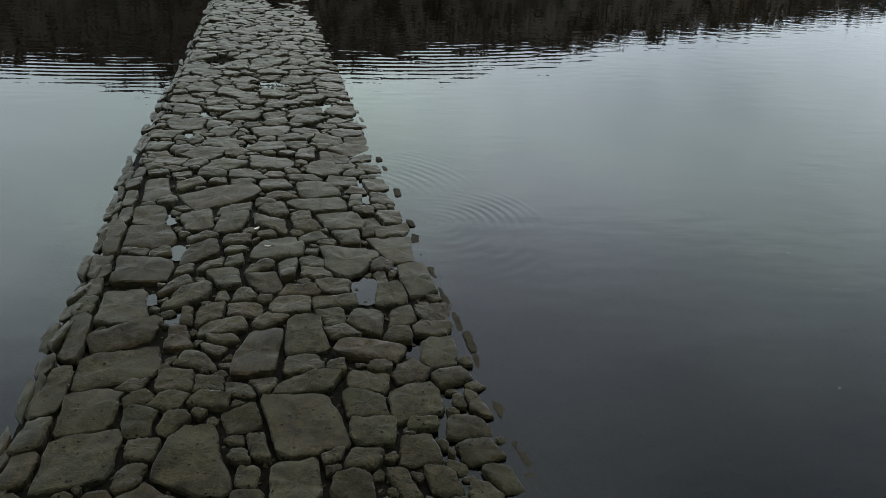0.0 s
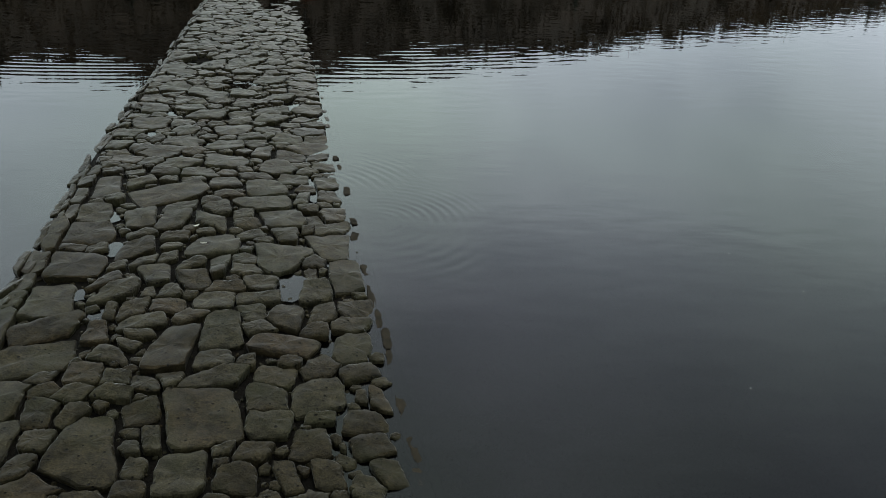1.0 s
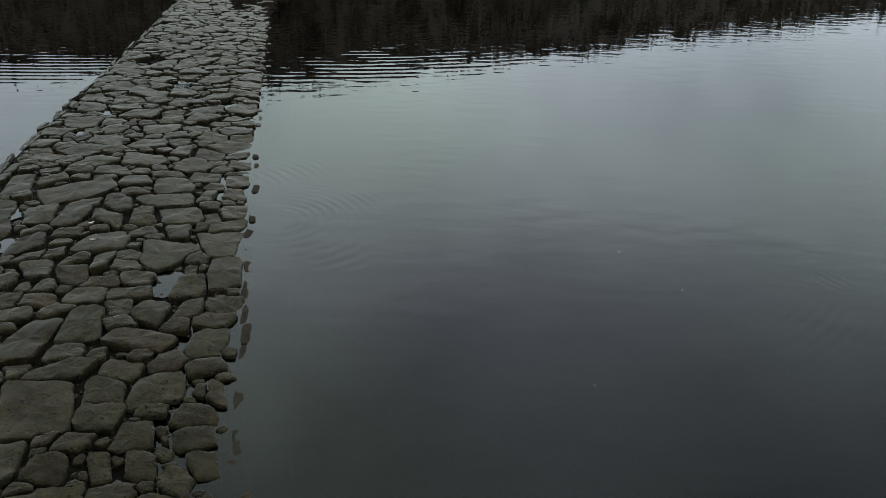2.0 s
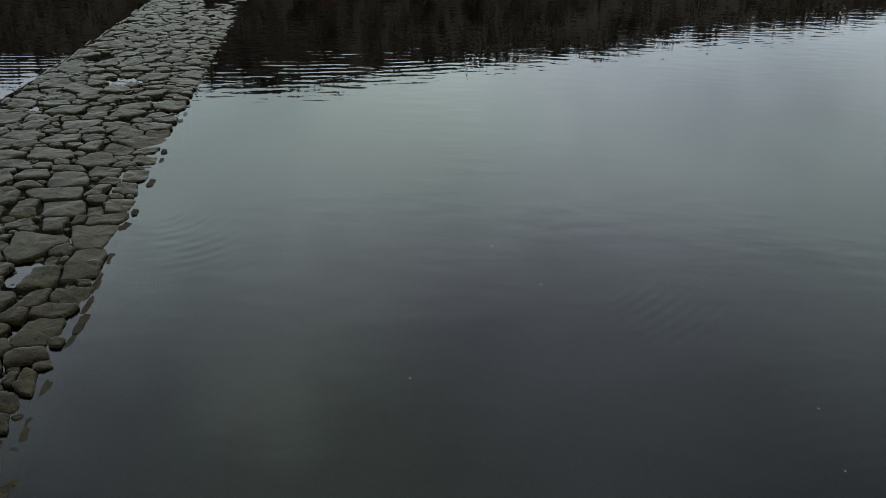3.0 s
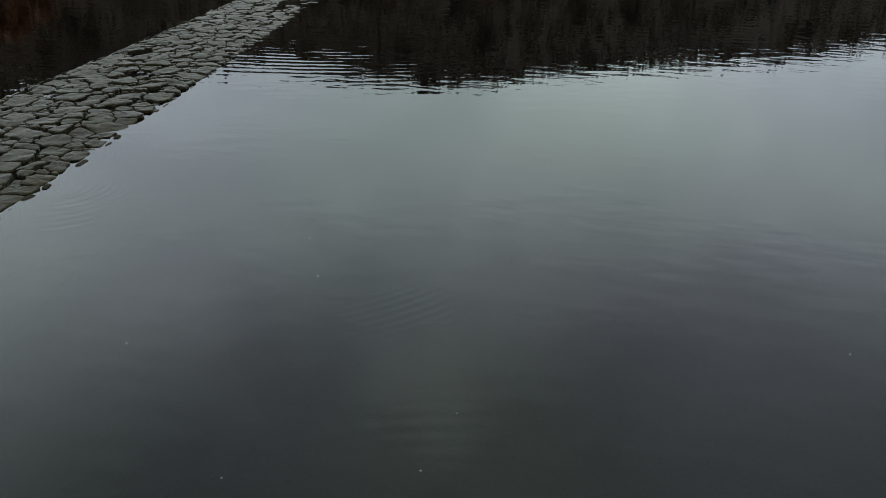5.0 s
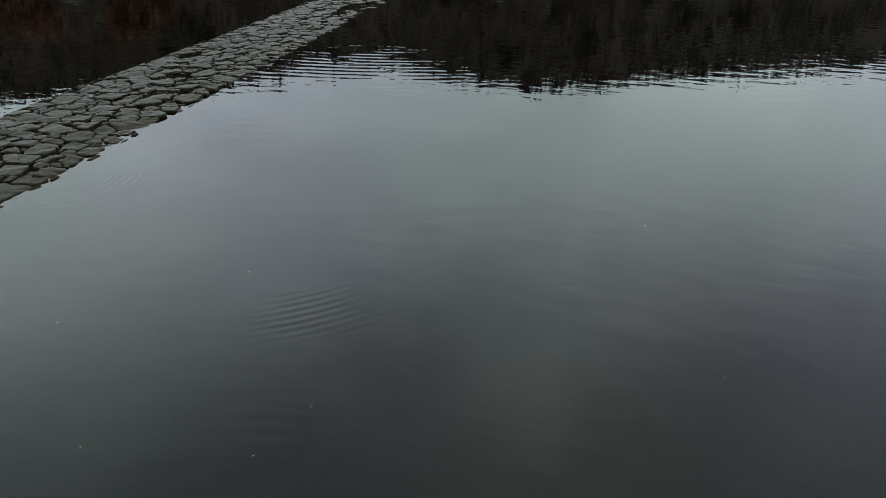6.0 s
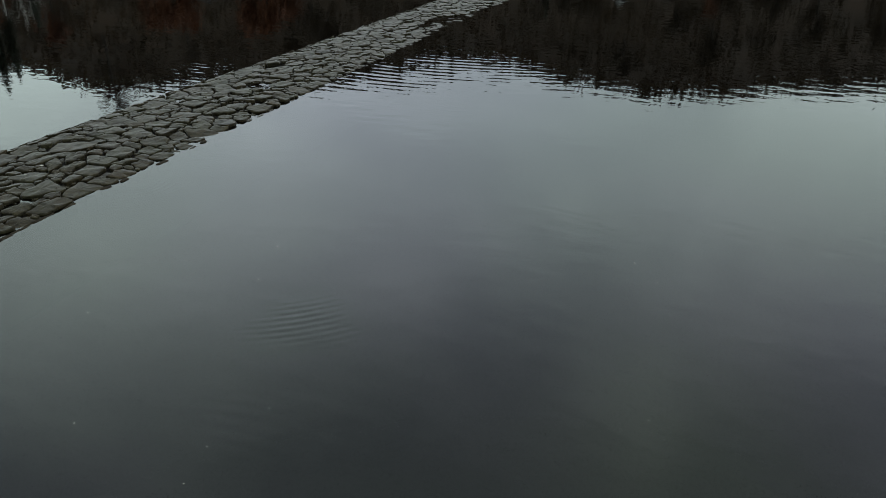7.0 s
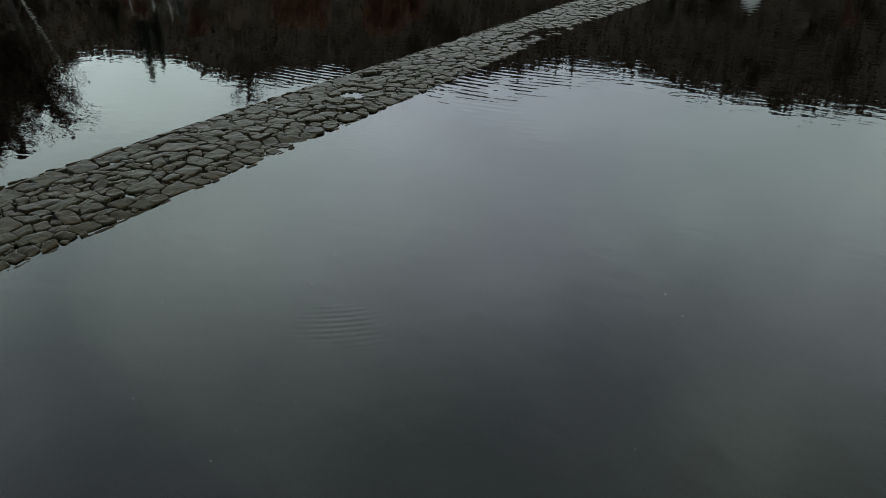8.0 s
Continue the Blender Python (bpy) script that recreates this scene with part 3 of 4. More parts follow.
def outlines(rows, sides, keyed, rays, wanted):
    """The footprint of every stone: within its own sides, as far as it is nearer to itself than to any other, less the joint."""
    ang = np.linspace(0, 2 * math.pi, rays, endpoint=False)
    steps = np.linspace(0.04, 1.25, 100)
    rng = np.random.default_rng(11)
    out = []
    for i, row in enumerate(rows):
        if not wanted[i]:
            out.append(None)
            continue
        turn = ang + rng.uniform(0, 0.4)
        reach = row[2] * 1.1
        du, ds = np.cos(turn)[:, None] * steps * reach, np.sin(turn)[:, None] * steps * reach
        ps, pu = row[0] + ds, row[1] + du
        mine = gauge(du, ds, sides[i])
        close = np.where(np.hypot(rows[:, 0] - row[0], rows[:, 1] - row[1]) < rows[:, 2] * 1.1 + reach)[0]
        best = np.full(mine.shape, 1e9)
        for j in close:
            if j != i:
                best = np.minimum(best, gauge(pu - rows[j, 1], ps - rows[j, 0], sides[j]))
        ok = (mine < best) & (mine < (1.7 if i < keyed else 30.0)) & (pu > kerb_in(ps) + 0.015) & (pu < right_edge(ps) + 0.04)
        first = np.where(ok.all(axis=1), len(steps) - 1, np.argmin(ok, axis=1))
        r = steps[np.maximum(first, 1)] * reach
        r = np.minimum(r, 1.4 * np.median([np.roll(r, q) for q in (-2, -1, 0, 1, 2)], axis=0))
        wide = max(2, rays // 10)
        for _ in range(2):
            a, b = np.roll(r, wide), np.roll(r, -wide)
            r = np.maximum(r, 0.97 * 2 * a * b * math.cos(2 * math.pi * wide / rays) / (a + b))
        r = hewn(turn, r, 0.05 * float(np.mean(r)))
        joint = rng.uniform(0.007, 0.016) + 0.008 * float(smoothstep(9, 14, row[0]))
        wob = rng.uniform(0, 6.3, 3)
        r = r * (1 + 0.03 * np.sin(2 * turn + wob[0]) + 0.025 * np.sin(3 * turn + wob[1]) + 0.016 * np.sin(6 * turn + wob[2]))
        r = np.maximum(r - joint, 0.02) * (1 + rng.uniform(-0.012, 0.012, rays))
        out.append((turn, r))
    return out


def stone_shape(turn, r, top, slant, deep, rough, rng, fine=True):
    """A hewn, worn stone round its own middle: a broken flank, a chipped rim and an uneven crown. Points, faces and which faces are smooth."""
    n = len(turn)
    rim = min(0.016, float(np.mean(r)) * 0.11)
    ox, oy = rng.uniform(0, 50, 2)
    chip = rng.uniform(0.4, 1.6, n)
    wild = rng.uniform(-1, 1, n)

    def ring(scale, inset, dz, level):
        out = []
        for k, (a, d) in enumerate(zip(turn, r)):
            q = max(d * scale + inset * chip[k], 0.01)
            u, s = math.cos(a) * q, math.sin(a) * q
            z = top + dz * (chip[k] if level else 1)
            if level:
                z += u * slant[0] + s * slant[1]
                z += noise.noise((u * 3.3 + ox, s * 3.3 + oy, 0.3)) * rough * 1.3 + noise.noise((u * 9 + ox, s * 9, 1.3)) * rough * 0.7
                z += noise.noise((u * 24 + ox, s * 24, 2.3)) * rough * 0.2
            out.append((u, s, z))
        return out

    groups = [[ring(0.93, -0.01, -deep, 0), ring(1.0, 0.004 * wild[0], -rim * 2.2, 1), ring(1.0, 0.0, -rim * 0.9, 1)],
              [ring(1.0, 0.0, -rim * 0.9, 1), ring(1.0, -rim * 0.9, 0.0, 1)],
              [ring(1.0, -rim * 0.9, 0.0, 1)] + [ring(f, 0.0, rough * 0.25, 1) for f in ((0.8, 0.56, 0.3) if fine else (0.55,))]]
    verts, faces, smooth = [], [], []
    for g, rings in enumerate(groups):
        o = len(verts)
        verts += [v for one in rings for v in one]
        for k in range(len(rings) - 1):
            for j in range(n):
                i = (j + 1) % n
                faces.append((o + k * n + j, o + k * n + i, o + (k + 1) * n + i, o + (k + 1) * n + j))
                smooth.append(g == 2)
    o = len(verts) - n
    verts.append((0, 0, top + rough * 0.25 + noise.noise((ox, oy, 0.3)) * rough * 1.3 + noise.noise((ox, 0, 1.3)) * rough * 0.7))
    faces += [(o + j, o + (j + 1) % n, len(verts) - 1) for j in range(n)]
    return verts, faces, smooth + [True] * n


def weir_pose(s, u):
    x, y = place(s, u)
    return pose(x, y, 0, 0, 0, math.degrees(LEAN_AXIS))


def sunk(s, u):
    """How far the silt dips where a stone is missing."""
    a, b, w, d = HOLE
    return 0.05 * np.exp(-((s - a) / d) ** 4 - ((u - b) / w) ** 4)


def build_core():
    s = np.arange(START, END + 0.01, 0.1)
    ts = np.linspace(0, 1, 44)
    ss = np.repeat(s[:, None], len(ts), 1)
    right = right_edge(ss)
    left = left_edge(ss) + 0.1
    uu = left + (right - 0.02 - left) * ts[None, :]
    rng = np.random.default_rng(5)
    z = crown(ss, uu) - 0.068 + 0.006 * np.sin(ss * 3.1 + uu * 4) + rng.normal(0, 0.005, ss.shape) - sunk(ss, uu)
    z = np.where(ts[None, :] > 0.98, -0.25, z)
    z = np.where(ts[None, :] < 0.02, 0.0, z)
    # sides go down to the bed
    uu = np.concatenate([uu[:, :1] - 0.35, uu, uu[:, -1:] + 0.5], 1)
    z = np.concatenate([np.full((len(s), 1), -1.3), z, np.full((len(s), 1), -1.3)], 1)
    ss = np.repeat(s[:, None], uu.shape[1], 1)
    x, y = ALONG[0] * ss + ACROSS[0] * uu, ALONG[1] * ss + ACROSS[1] * uu
    m = uu.shape[1]
    verts = np.stack([x, y, z], -1).reshape(-1, 3).tolist()
    faces = [(i * m + j, i * m + j + 1, (i + 1) * m + j + 1, (i + 1) * m + j) for i in range(len(s) - 1) for j in range(m - 1)]
    ob = new("stone_weir", mesh_of("weir_core", verts, faces, SHADED_SILT, True))
    return tagged(ob, "long low weir of worn wet basalt stones, awash on one side", "weir")


def build_puddles():
    """Shallow water that stands between the stones."""
    rng = np.random.default_rng(61)
    for s, u, w, d in PUDDLES:
        z = crown(s, u) - 0.046
        turn = np.linspace(0, 2 * math.pi, 20, endpoint=False)
        verts = [(0, 0, z)] + [(math.cos(a) * (w + 0.05) * q, math.sin(a) * (d + 0.05) * q, z) for a, q in zip(turn, rng.uniform(0.95, 1.15, 20))]
        faces = [(0, k + 1, (k + 1) % 20 + 1) for k in range(20)]
        ob = new("puddle", mesh_of("puddle", verts, faces, WATER))
        ob.matrix_basis = weir_pose(s, u)
        tagged(ob, "shallow puddle standing between the weir stones", "puddle", "puddles on the weir", "structure")


class Heap:
    """Many stones in one mesh."""

    def __init__(self):
        self.verts, self.faces, self.smooth = [], [], []

    def add(self, verts, faces, m, smooth=()):
        o = len(self.verts)
        self.verts += [tuple(m @ Vector(v)) for v in verts]
        self.faces += [tuple(i + o for i in f) for f in faces]
        self.smooth += smooth


NEAR = (3.4, 12.3)


def build_paving(weir):
    rng = np.random.default_rng(3)
    rows, sides, keyed, gaps = scatter()
    near_rows = (rows[:, 0] > NEAR[0] - 2) & (rows[:, 0] < 22)
    fine, coarse = outlines(rows, sides, keyed, 38, near_rows), outlines(rows, sides, keyed, 17, ~near_rows)
    rest = Heap()
    for i, row in enumerate(rows):
        if keyed <= i < gaps:
            continue
        s, u = row[0], row[1]
        turn, r = fine[i] if near_rows[i] else coarse[i]
        top = crown(s, u) + rng.normal(0, 0.012)
        slant = rng.normal(0, 0.045, 2)
        if i >= gaps:
            top -= 0.02 * float(smoothstep(0.16, 0.08, row[2]))
        slant[0] -= 0.09 * float(smoothstep(-0.6, -0.15, u - right_edge(s)))
        verts, faces, smooth = stone_shape(turn, r, top, slant, 0.17, 0.02, rng, near_rows[i])
        m = weir_pose(s, u)
        if NEAR[0] < s < NEAR[1]:
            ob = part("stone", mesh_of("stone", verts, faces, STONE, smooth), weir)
            ob.matrix_basis = m
        else:
            rest.add(verts, faces, m, smooth)
    ob = part("far_paving", mesh_of("far_paving", rest.verts, rest.faces, STONE, rest.smooth), weir, "further worn basalt paving stones of the weir")
    tagged(ob, kind="stuff")


def oblong(length, width, n, rng):
    """Turns and reaches of a long rounded stone."""
    turn = np.linspace(0, 2 * math.pi, n, endpoint=False) + 0.1
    c, s = np.abs(np.cos(turn)) / (width / 2), np.abs(np.sin(turn)) / (length / 2)
    r = (c ** 7 + s ** 7) ** (-1 / 7)
    skew = 1 + 0.14 * np.sin(turn + rng.uniform(0, 6)) + 0.08 * np.sin(2 * turn + rng.uniform(0, 6))
    return turn, r * skew * (1 + rng.uniform(-0.07, 0.07, n))


def build_kerb(weir):
    rng = np.random.default_rng(21)
    rest = Heap()
    s = START
    while s < 10.8:
        length = rng.uniform(0.35, 0.95)
        verts, faces, smooth = stone_shape(*oblong(length - 0.03, 0.21 + rng.uniform(-0.05, 0.03), 22, rng), 0.085 + rng.normal(0, 0.012), (0.16 + rng.normal(0, 0.05), rng.normal(0, 0.03)), 0.2, 0.014, rng)
        m = weir_pose(s + length / 2, left_edge(s) + 0.285 + rng.normal(0, 0.015))
        if NEAR[0] < s < NEAR[1]:
            part("kerb_stone", mesh_of("kerb_stone", verts, faces, STONE, smooth), weir).matrix_basis = m
        else:
            rest.add(verts, faces, m, smooth)
        s += length
    # rough stones on the battered flank, down to the water
    s = START
    while s < END - 1:
        length = rng.uniform(0.25, 0.75)
        for row_u, z in ((0.15, 0.055), (0.07, 0.02)):
            if row_u < 0.1 and rng.random() < 0.12:
                continue
            verts, faces, smooth = stone_shape(*oblong(length * rng.uniform(0.85, 1.1), rng.uniform(0.09, 0.15), 16, rng), z + rng.normal(0, 0.014), (0.4 + rng.normal(0, 0.07), rng.normal(0, 0.07)), 0.16, 0.02, rng)
            m = weir_pose(s + length / 2 + rng.normal(0, 0.04), left_edge(s) + row_u + rng.normal(0, 0.03)) @ pose(0, 0, 0, 0, 0, float(np.clip(rng.normal(0, 6), -8, 8)))
            if NEAR[0] < s < NEAR[1]:
                part("flank_stone", mesh_of("flank_stone", verts, faces, STONE, smooth), weir).matrix_basis = m
            else:
                rest.add(verts, faces, m, smooth)
        s += length
    # drowned edging beside the low side: long narrow stones, awash
    s = START
    while s < 24:
        length = rng.uniform(0.28, 0.62)
        for row_u, z, wide, share in ((0.075, 0.003, 0.10, 0.85), (0.18, -0.016, 0.12, 0.38)):
            if rng.random() > share * (1.0 if s < 6.6 else 0.55 if row_u < 0.2 else 0.2):
                continue
            verts, faces, smooth = stone_shape(*oblong(length * (1.0 if s < 6.6 else 0.6) - 0.03, wide * rng.uniform(0.65, 1.15), 24, rng), z + rng.normal(0, 0.006), (-0.09 + rng.normal(0, 0.05), rng.normal(0, 0.02)), 0.16, 0.012, rng)
            m = weir_pose(s + length / 2, right_edge(s) + row_u + rng.normal(0, 0.018)) @ pose(0, 0, 0, 0, 0, rng.normal(0, 5))
            if NEAR[0] < s < NEAR[1]:
                part("edging_stone", mesh_of("edging_stone", verts, faces, DROWNED, smooth), weir).matrix_basis = m
            else:
                rest.add(verts, faces, m, smooth)
        s += length
    # stones of the broken stretch, just awash
    for _ in range(150):
        s = rng.uniform(22.5, 28.3)
        u = rng.uniform(min(right_edge(s), 1.0), 1.2)
        verts, faces, smooth = stone_shape(*oblong(rng.uniform(0.2, 0.45), rng.uniform(0.2, 0.4), 11, rng), 0.006 - 0.06 * rng.random(), (0, 0), 0.16, 0.012, rng, False)
        rest.add(verts, faces, weir_pose(s, u), smooth)
    ob = part("far_edging", mesh_of("far_edging", rest.verts, rest.faces, STONE, rest.smooth), weir, "further kerb and flank stones of the weir")
    tagged(ob, kind="stuff")


def build_rubble(weir):
    """Small stones and grit that fill the joints."""
    rng = np.random.default_rng(33)
    heap = Heap()
    for _ in range(3600):
        s = 2.5 + rng.random() ** 1.4 * 20
        u = rng.uniform(left_edge(s) + 0.2, right_edge(s))
        size = rng.uniform(0.012, 0.042)
        n = 6
        turn = np.linspace(0, 2 * math.pi, n, endpoint=False)
        r = size * rng.uniform(0.6, 1.2, n)
        z = float(crown(s, u)) - 0.07 - float(sunk(s, u)) + rng.uniform(0, 0.014)
        verts = [(math.cos(a) * q, math.sin(a) * q, z - 0.02) for a, q in zip(turn, r)] + [(math.cos(a) * q * 0.6, math.sin(a) * q * 0.6, z + size * 0.35) for a, q in zip(turn, r)]
        faces = [(j, (j + 1) % n, n + (j + 1) % n, n + j) for j in range(n)] + [tuple(range(n, 2 * n))]
        heap.add(verts, faces, weir_pose(s, u) @ pose(0, 0, 0, rng.uniform(-20, 20), rng.uniform(-20, 20), 0))
    ob = part("joint_rubble", mesh_of("joint_rubble", heap.verts, heap.faces, STONE), weir, "small stones and grit in the joints")
    tagged(ob, kind="stuff")


# ---- woods round the pond ----
def tube(path, radii, n, verts, faces):
    o = len(verts)
    for p, r in zip(path, radii):
        for j in range(n):
            a = 2 * math.pi * j / n
            verts.append((p[0] + r * math.cos(a), p[1] + r * math.sin(a), p[2]))
    for k in range(len(path) - 1):
        for j in range(n):
            i = (j + 1) % n
            faces.append((o + k * n + j, o + k * n + i, o + (k + 1) * n + i, o + (k + 1) * n + j))


def broadleaf(seed, height, leaf, bark, label, density, leaf_size):
    """Trunk with limbs, and a crown of small clumps or twigs round the limb ends."""
    rng = np.random.default_rng(seed)
    verts, faces, tips = [], [], []
    lean = rng.normal(0, 0.05, 2)
    levels = np.linspace(0, 0.92, 7)
    spine = [np.array((lean[0] * height * t + 0.1 * math.sin(t * 5 + seed), lean[1] * height * t, height * t)) for t in levels]
    tube(spine, [height * 0.022 * (1 - 0.85 * t) + 0.02 for t in levels], 7, verts, faces)
    for b in range(15):
        t = rng.uniform(0.28, 0.9)
        a = b * 2.4 + rng.uniform(-0.4, 0.4)
        start = np.array([np.interp(t, levels, [p[i] for p in spine]) for i in range(3)])
        reach = height * rng.uniform(0.2, 0.34) * (1.15 - t * 0.7)
        up = rng.uniform(0.5, 1.1)
        pts = [start + reach * f * np.array((math.cos(a), math.sin(a), up * f)) + rng.normal(0, 0.06, 3) * f for f in (0, 0.35, 0.7, 1.0)]
        tube(pts, [0.06 * height / 9, 0.045 * height / 9, 0.03, 0.012], 5, verts, faces)
        tips += [(pts[1], reach * 0.28), (pts[2], reach * 0.38), (pts[3], reach * 0.42)]
    tips += [(spine[-1], height * 0.11), (spine[-2], height * 0.12)]
    cv, cf = [], []
    for p, r in tips:
        for _ in range(int(density * rng.uniform(0.6, 1.3))):
            d = rng.normal(0, 1, 3)
            c = p + d / np.linalg.norm(d) * r * rng.random() ** 0.5
            e1, e2 = rng.normal(0, 1, 3), rng.normal(0, 1, 3)
            e1, e2 = e1 / np.linalg.norm(e1) * leaf_size[0], e2 / np.linalg.norm(e2) * leaf_size[1]
            if leaf_size[0] > 3 * leaf_size[1]:
                e1 = e1 * 0.5 + np.array((0, 0, abs(e1[2]) * 0.8)) + (c - p) * 0.25
            o = len(cv)
            cv += [tuple(c - e1 * 0.5), tuple(c + e2), tuple(c + e1 * 0.6), tuple(c - e2 * 0.8)]
            cf.append((o, o + 1, o + 2, o + 3))
    tree = tagged(new("tree"), label, "tree", "trees round the pond")
    part("trunk", mesh_of("trunk", verts, faces, bark, True), tree)
    part("crown", mesh_of("crown", cv, cf, leaf), tree)
    return tree


def spruce(seed, height):
    rng = np.random.default_rng(seed)
    verts, faces = [], []
    tube([np.array((0, 0, height * t)) for t in (0, 0.4, 0.8, 1.0)], [0.2, 0.14, 0.06, 0.015], 7, verts, faces)
    cv, cf = [], []
    tiers = 26
    for k in range(tiers):
        t = 0.08 + 0.9 * k / tiers
        reach = height * 0.2 * (1 - t) ** 0.85 + 0.12
        for b in range(9):
            a = b * 0.7 + k * 0.45 + rng.uniform(-0.2, 0.2)
            d = np.array((math.cos(a), math.sin(a), 0))
            side = np.array((-math.sin(a), math.cos(a), 0))
            base = np.array((0, 0, height * t))
            for f in (0.35, 0.65, 0.95):
                q = reach * rng.uniform(0.75, 1.15)
                c = base + d * q * f + np.array((0, 0, -0.35 * q * f))
                w = reach * 0.3 * (1.15 - f) + 0.06
                o = len(cv)
                cv += [tuple(c - side * w), tuple(c + d * 0.3 * q + np.array((0, 0, -0.15))), tuple(c + side * w), tuple(c - d * 0.25 * q + np.array((0, 0, 0.12)))]
                cf.append((o, o + 1, o + 2, o + 3))
    tree = tagged(new("tree"), "dark green pointed spruce on the bank", "tree", "trees round the pond")
    part("trunk", mesh_of("trunk", verts, faces, BARK, True), tree)
    part("crown", mesh_of("crown", cv, cf, NEEDLES), tree)
    return tree


def on_bank(az, r):
    x, y = MID[0] + r * math.sin(radians(az)), MID[1] + r * math.cos(radians(az))
    return x, y, float(terrain(x, y)) - 0.15


def set_tree(tree, az, r, scale, turn, fresh):
    x, y, z = on_bank(az, r)
    m = pose(x, y, z, 0, 0, turn)
    ob = tree if fresh else copy_thing(tree, m)
    ob.matrix_basis = m @ Matrix.Diagonal((scale, scale, scale, 1))
    return ob


def build_woods():
    rng = np.random.default_rng(17)
    bare = [broadleaf(s, 9.0, TWIGS, BARK, "bare brown winter tree on the wooded bank", 42, (0.8, 0.035)) for s in (1, 2, 3)]
    dull = [broadleaf(s, 8.5, TWIGS, BARK, "tree with dull brown leaves on the wooded bank", 26, (0.34, 0.3)) for s in (4, 5)]
    red = [broadleaf(6, 9.0, RUSSET, BARK, "beech holding russet autumn leaves on the bank", 30, (0.34, 0.3))]
    birch = [broadleaf(s, 9.0, TWIGS, BIRCH, "slender pale-barked bare birch on the bank", 14, (0.7, 0.03)) for s in (12, 13)]
    fir = [spruce(8, 10.0), spruce(9, 9.0)]
    used = set()

    def put(kind, az, r, scale):
        tree = kind[int(rng.integers(len(kind)))]
        fresh = tree.name not in used
        used.add(tree.name)
        set_tree(tree, az, r, scale, float(rng.uniform(0, 360)), fresh)

    az = -84.0
    while az < 44:
        pick = rng.random()
        thin = -34.5 < az < -29.5 or -70.5 < az < -67.5
        if thin and pick < 0.6:
            az += 2.0
            continue
        kind = bare if pick < 0.6 or thin else dull if pick < 0.85 else fir
        put(kind, az, RIDGE + rng.uniform(-4, 1), rng.uniform(0.11, 0.25) * (0.85 if kind is fir else 1.0))
        az += rng.uniform(0.35, 0.8)
    for _ in range(95):
        az, r = rng.uniform(-88, 48), rng.uniform(SHORE + 5, RIDGE - 28)
        if -71 < az < -61 and rng.random() < 0.4:
            continue
        pick = rng.random()
        kind = bare if pick < 0.45 else dull if pick < 0.8 else fir if pick < 0.92 else red
        put(kind, az, r, rng.uniform(0.5, 0.8))
    for az, r, scale in ((-45, 97, 1.05), (-46.2, 100, 1.0), (-44.2, 100, 0.8), (-51.6, 98, 1.0), (-53, 102, 0.9), (-63, 96, 0.7), (28, 108, 0.7), (31, 110, 0.7), (34, 108, 0.7)):
        put(red, az, r, scale)
    for az, r, scale in ((-63.4, 108, 1.3), (-62.6, 111, 1.05), (-33.0, 147, 0.5), (-34.2, 148, 0.42), (-37.0, 147, 0.45)):
        put(fir, az, r, scale)
    for az, r, scale in ((-71.3, 97, 2.1), (-73.0, 95, 2.4), (-75.0, 95, 2.5), (-70, 100, 1.6), (-77, 96, 2.4), (-57, 120, 1.3)):
        put(bare, az, r, scale)
    for az, r, scale in ((-72.6, 99, 2.0), (-74.4, 98, 2.3), (-76.2, 99, 2.3), (-78.5, 98, 2.3)):
        put(dull, az, r, scale)
    for az, r, scale in ((-63.6, 94, 0.75), (-62.9, 95, 0.8), (-62.2, 94, 0.7), (-61.4, 96, 0.8), (-60.6, 95, 0.75)):
        put(birch, az, r, scale)
    for _ in range(36):
        put(bare if rng.random() < 0.6 else dull, rng.uniform(50, 270), rng.uniform(SHORE + 8, RIDGE), rng.uniform(0.8, 1.1))


def build_undergrowth():
    """Bare shrubs and saplings that cover the hillside."""
    rng = np.random.default_rng(41)
    verts, faces = [], []
    for _ in range(5200):
        az, r = rng.uniform(-92, 52), SHORE + 3 + (RIDGE - SHORE) * rng.random() ** 0.8
        x, y, z = on_bank(az, r)
        h = rng.uniform(0.8, 2.4)
        for _ in range(12):
            c = np.array((x, y, z)) + np.array((rng.normal(0, 0.5) * h * 0.6, rng.normal(0, 0.5) * h * 0.6, rng.uniform(0.1, 1.0) * h))
            e1, e2 = rng.normal(0, 0.3, 3) + np.array((0, 0, 0.35 * h)), rng.normal(0, 0.16, 3)
            o = len(verts)
            verts += [tuple(c - e1 * 0.5), tuple(c + e2), tuple(c + e1 * 0.5), tuple(c - e2)]
            faces.append((o, o + 1, o + 2, o + 3))
    ob = new("undergrowth", mesh_of("undergrowth", verts, faces, BRUSH))
    tagged(ob, "dense bare brown shrubs and saplings on the hillside", "shrubs", kind="stuff")


def box_mesh(name, lo, hi, material):
    (a, b, c), (d, e, f) = lo, hi
    v = [(a, b, c), (d, b, c), (d, e, c), (a, e, c), (a, b, f), (d, b, f), (d, e, f), (a, e, f)]
    return mesh_of(name, v, [(3, 2, 1, 0), (4, 5, 6, 7), (0, 1, 5, 4), (1, 2, 6, 5), (2, 3, 7, 6), (3, 0, 4, 7)], material)


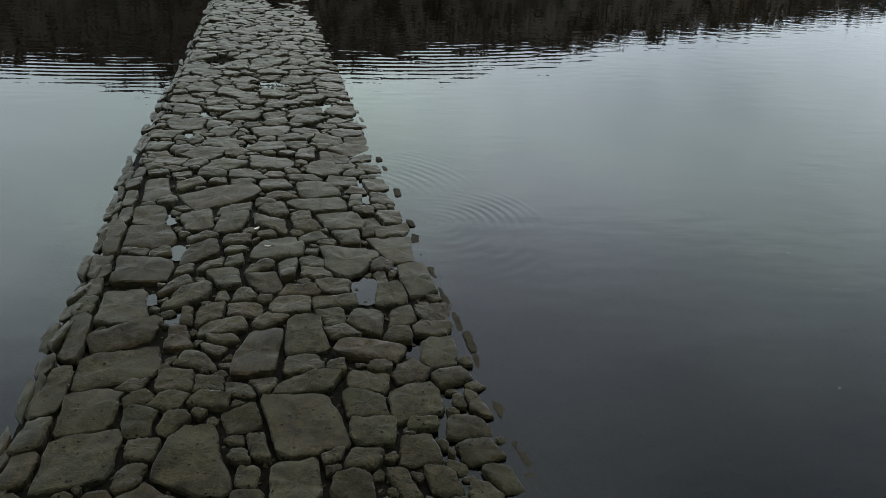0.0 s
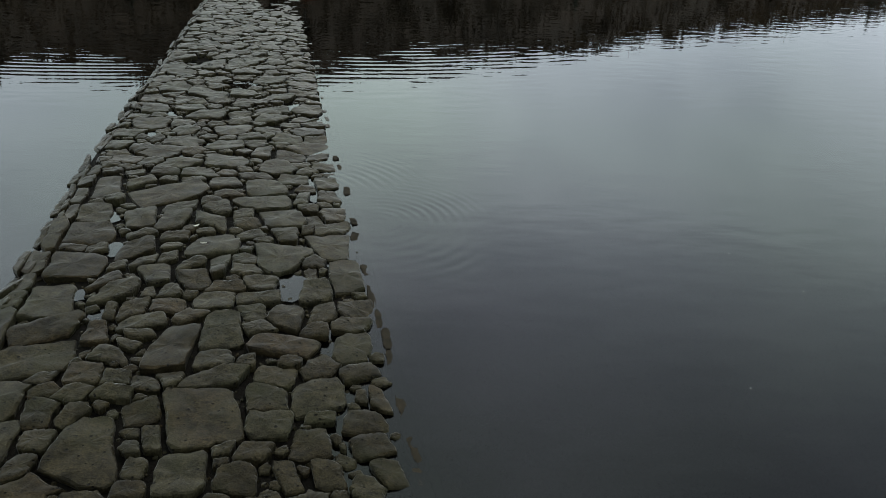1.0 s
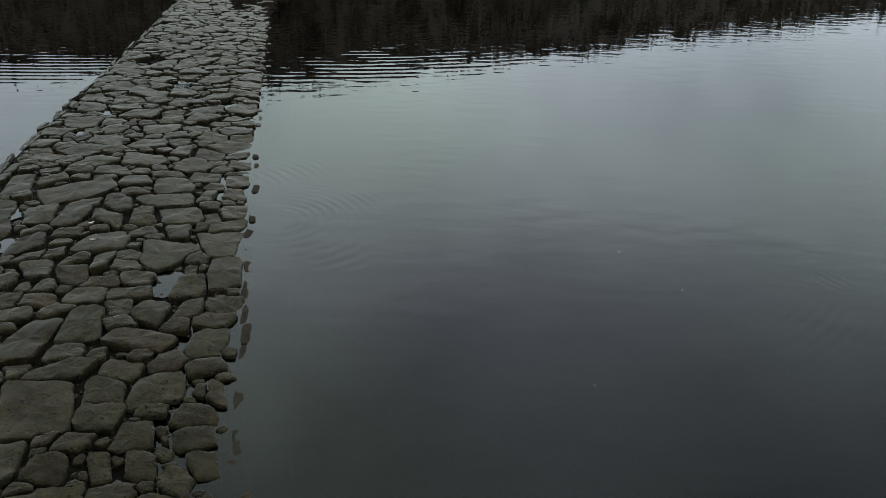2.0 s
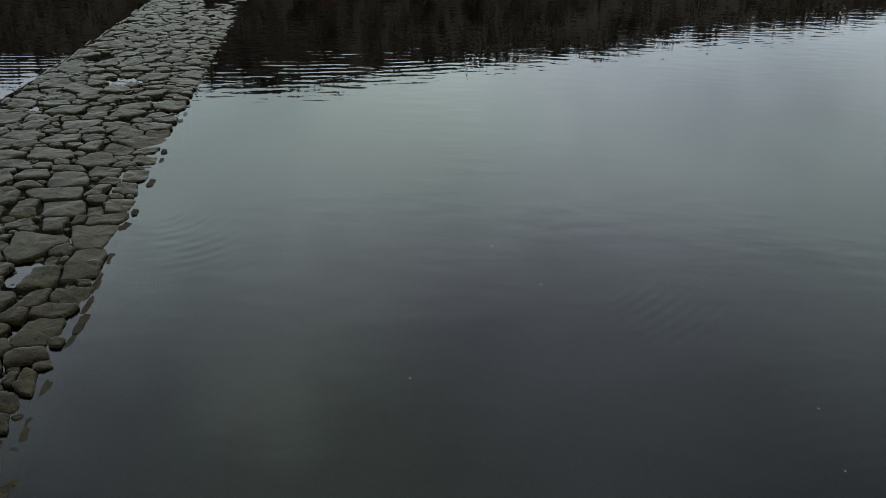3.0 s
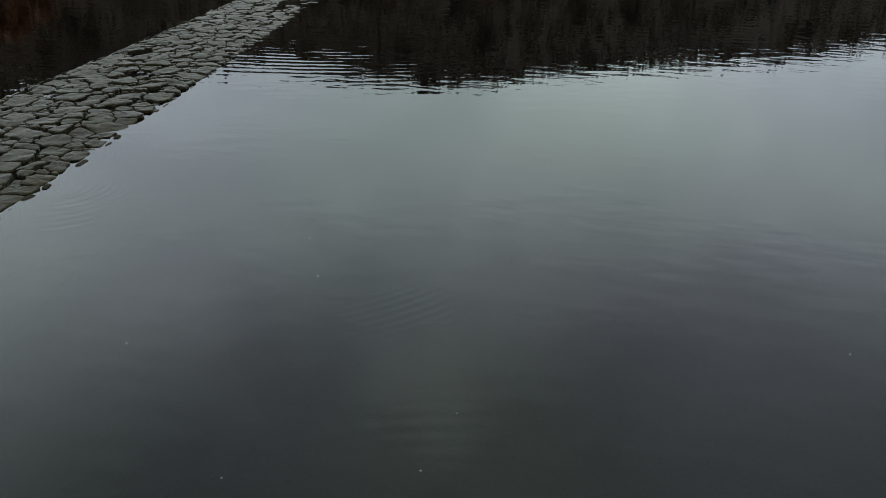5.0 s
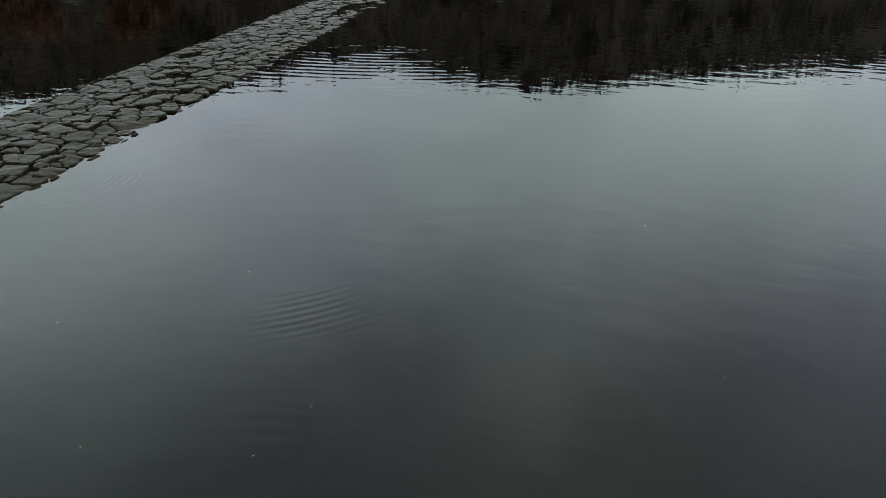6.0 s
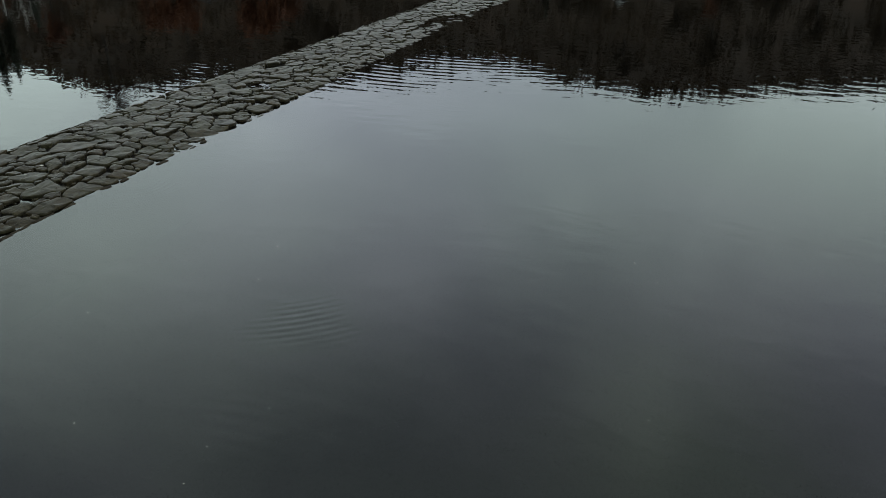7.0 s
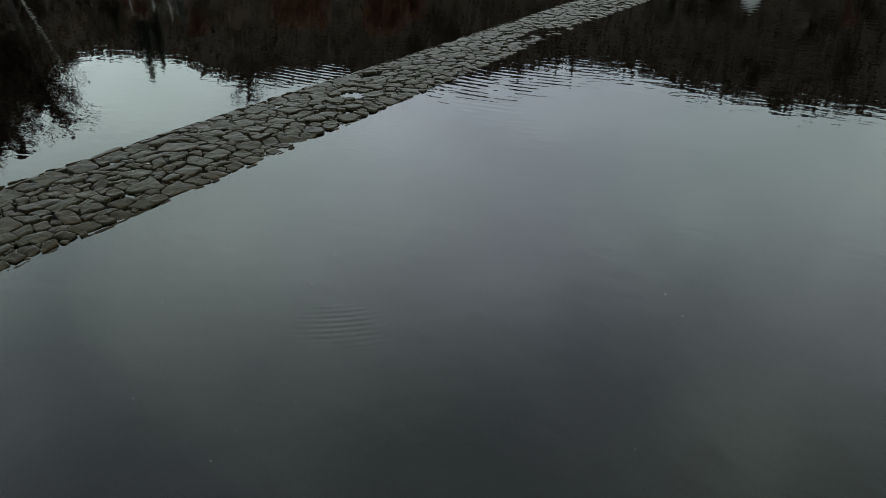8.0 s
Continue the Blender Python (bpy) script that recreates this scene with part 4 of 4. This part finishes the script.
def leaning_birch(az, r):
    """A pale trunk that leans out over the bank."""
    x, y, z = on_bank(az, r)
    tree = tagged(new("tree"), "slender pale birch leaning over the bank", "tree", "trees round the pond")
    tree.matrix_basis = pose(x, y, z, 0, 0, -az)
    verts, faces = [], []
    path = [np.array((3.4 * t, 0.3 * math.sin(3 * t), 10.5 * t)) for t in np.linspace(0, 1, 9)]
    tube(path, np.linspace(0.14, 0.04, 9), 8, verts, faces)
    part("trunk", mesh_of("trunk", verts, faces, BIRCH, True), tree)
    rng = np.random.default_rng(50)
    cv, cf = [], []
    for _ in range(160):
        t = rng.uniform(0.72, 1.05)
        c = np.array((3.4 * t, 0, 10.5 * t)) + rng.normal(0, 0.45, 3)
        e = rng.normal(0, 0.35, 3)
        o = len(cv)
        cv += [tuple(c - e), tuple(c + (0.02, 0.02, 0.02)), tuple(c + e)]
        cf.append((o, o + 1, o + 2))
    part("crown", mesh_of("crown", cv, cf, TWIGS), tree)


def house(az, r, w, d, h, label, paint):
    x, y, z = on_bank(az, r)
    ob = tagged(new("house"), label, "house")
    ob.matrix_basis = pose(x, y, z, 0, 0, -az)
    part("wall", mesh_of("wall", [(-w, -d, -1), (w, -d, -1), (w, d, -1), (-w, d, -1), (-w, -d, h), (w, -d, h), (w, d, h), (-w, d, h), (0, -d, h * 1.5), (0, d, h * 1.5)],
                         [(0, 1, 5, 8, 4), (2, 3, 7, 9, 6), (1, 2, 6, 5), (3, 0, 4, 7)], paint), ob)
    for side in (-1, 1):
        a, b = side * (w + 0.35), h - 0.17
        part("roof", mesh_of("roof", [(0, -d - 0.3, h * 1.5 + 0.06), (a, -d - 0.3, b), (a, d + 0.3, b), (0, d + 0.3, h * 1.5 + 0.06), (0, -d - 0.3, h * 1.5 + 0.24), (a, -d - 0.3, b + 0.18), (a, d + 0.3, b + 0.18), (0, d + 0.3, h * 1.5 + 0.24)],
                             [(0, 1, 2, 3), (7, 6, 5, 4), (0, 4, 5, 1), (2, 6, 7, 3), (1, 5, 6, 2), (0, 3, 7, 4)], SLATE), ob)
    for wx in (-w * 0.5, w * 0.5):
        for wz in (0.8, 2.9) if h > 3.5 else (0.9,):
            win = part("window", box_mesh("window", (wx - 0.5, -d - 0.05, wz), (wx + 0.5, -d + 0.02, wz + 1.25), PAINT), ob)
            part("pane", box_mesh("pane", (wx - 0.4, -d - 0.07, wz + 0.1), (wx + 0.4, -d - 0.04, wz + 1.15), PANE), win)


weir = build_core()
build_puddles()
build_woods()
build_undergrowth()
house(-20.2, 105, 1.15, 2.0, 2.9, "small white rendered house with slate roof on the hillside", PAINT)
house(-49.2, 96.7, 3.0, 2.5, 3.2, "grey stone cottage with slate roof by the water", STONEWALL)
leaning_birch(-71.0, 91.0)
build_kerb(weir)
build_rubble(weir)
build_paving(weir)


# ---- small things ----
FLOATING = [(9.6, 10.8), (11.1, 7.5), (7.57, 5.47), (7.49, 4.68), (5.97, 4.14), (7.73, 4.2), (4.67, 8.42), (10.1, 10.4), (5.23, 7.49), (3.95, 5.59)]
FEATHERS = [(-1.76, 7.92, 0.13), (-1.98, 8.39, 0.13), (-1.53, 14.08, 0.12)]


def fleck(name, x, y, z, size, turn, label, category, group):
    """A curled leaf or feather, a little hollow."""
    n = 5
    verts = []
    for k in range(n):
        t = k / (n - 1)
        w = size * 0.28 * math.sin(math.pi * (0.12 + 0.8 * t))
        for side in (-1, 0, 1):
            verts.append(((t - 0.5) * size, side * w, size * 0.12 * (abs(side) + (2 * t - 1) ** 2)))
    faces = [(k * 3 + j, k * 3 + j + 1, k * 3 + j + 4, k * 3 + j + 3) for k in range(n - 1) for j in range(2)]
    ob = new(name, mesh_of(name, verts, faces, FLECK, True))
    ob.matrix_basis = pose(x, y, z, 0, 0, turn)
    tagged(ob, label, category, group)


for k, (x, y) in enumerate(FLOATING):
    fleck("floating_leaf", x, y, 0.002, 0.019, 70 * k, "small pale dead leaf floating on the pond", "leaf", "leaves on the water")
for k, (x, y, z) in enumerate(FEATHERS):
    fleck("feather", x, y, z, 0.08, 50 * k, "small white feather lying on the weir stones", "feather", "feathers on the weir")
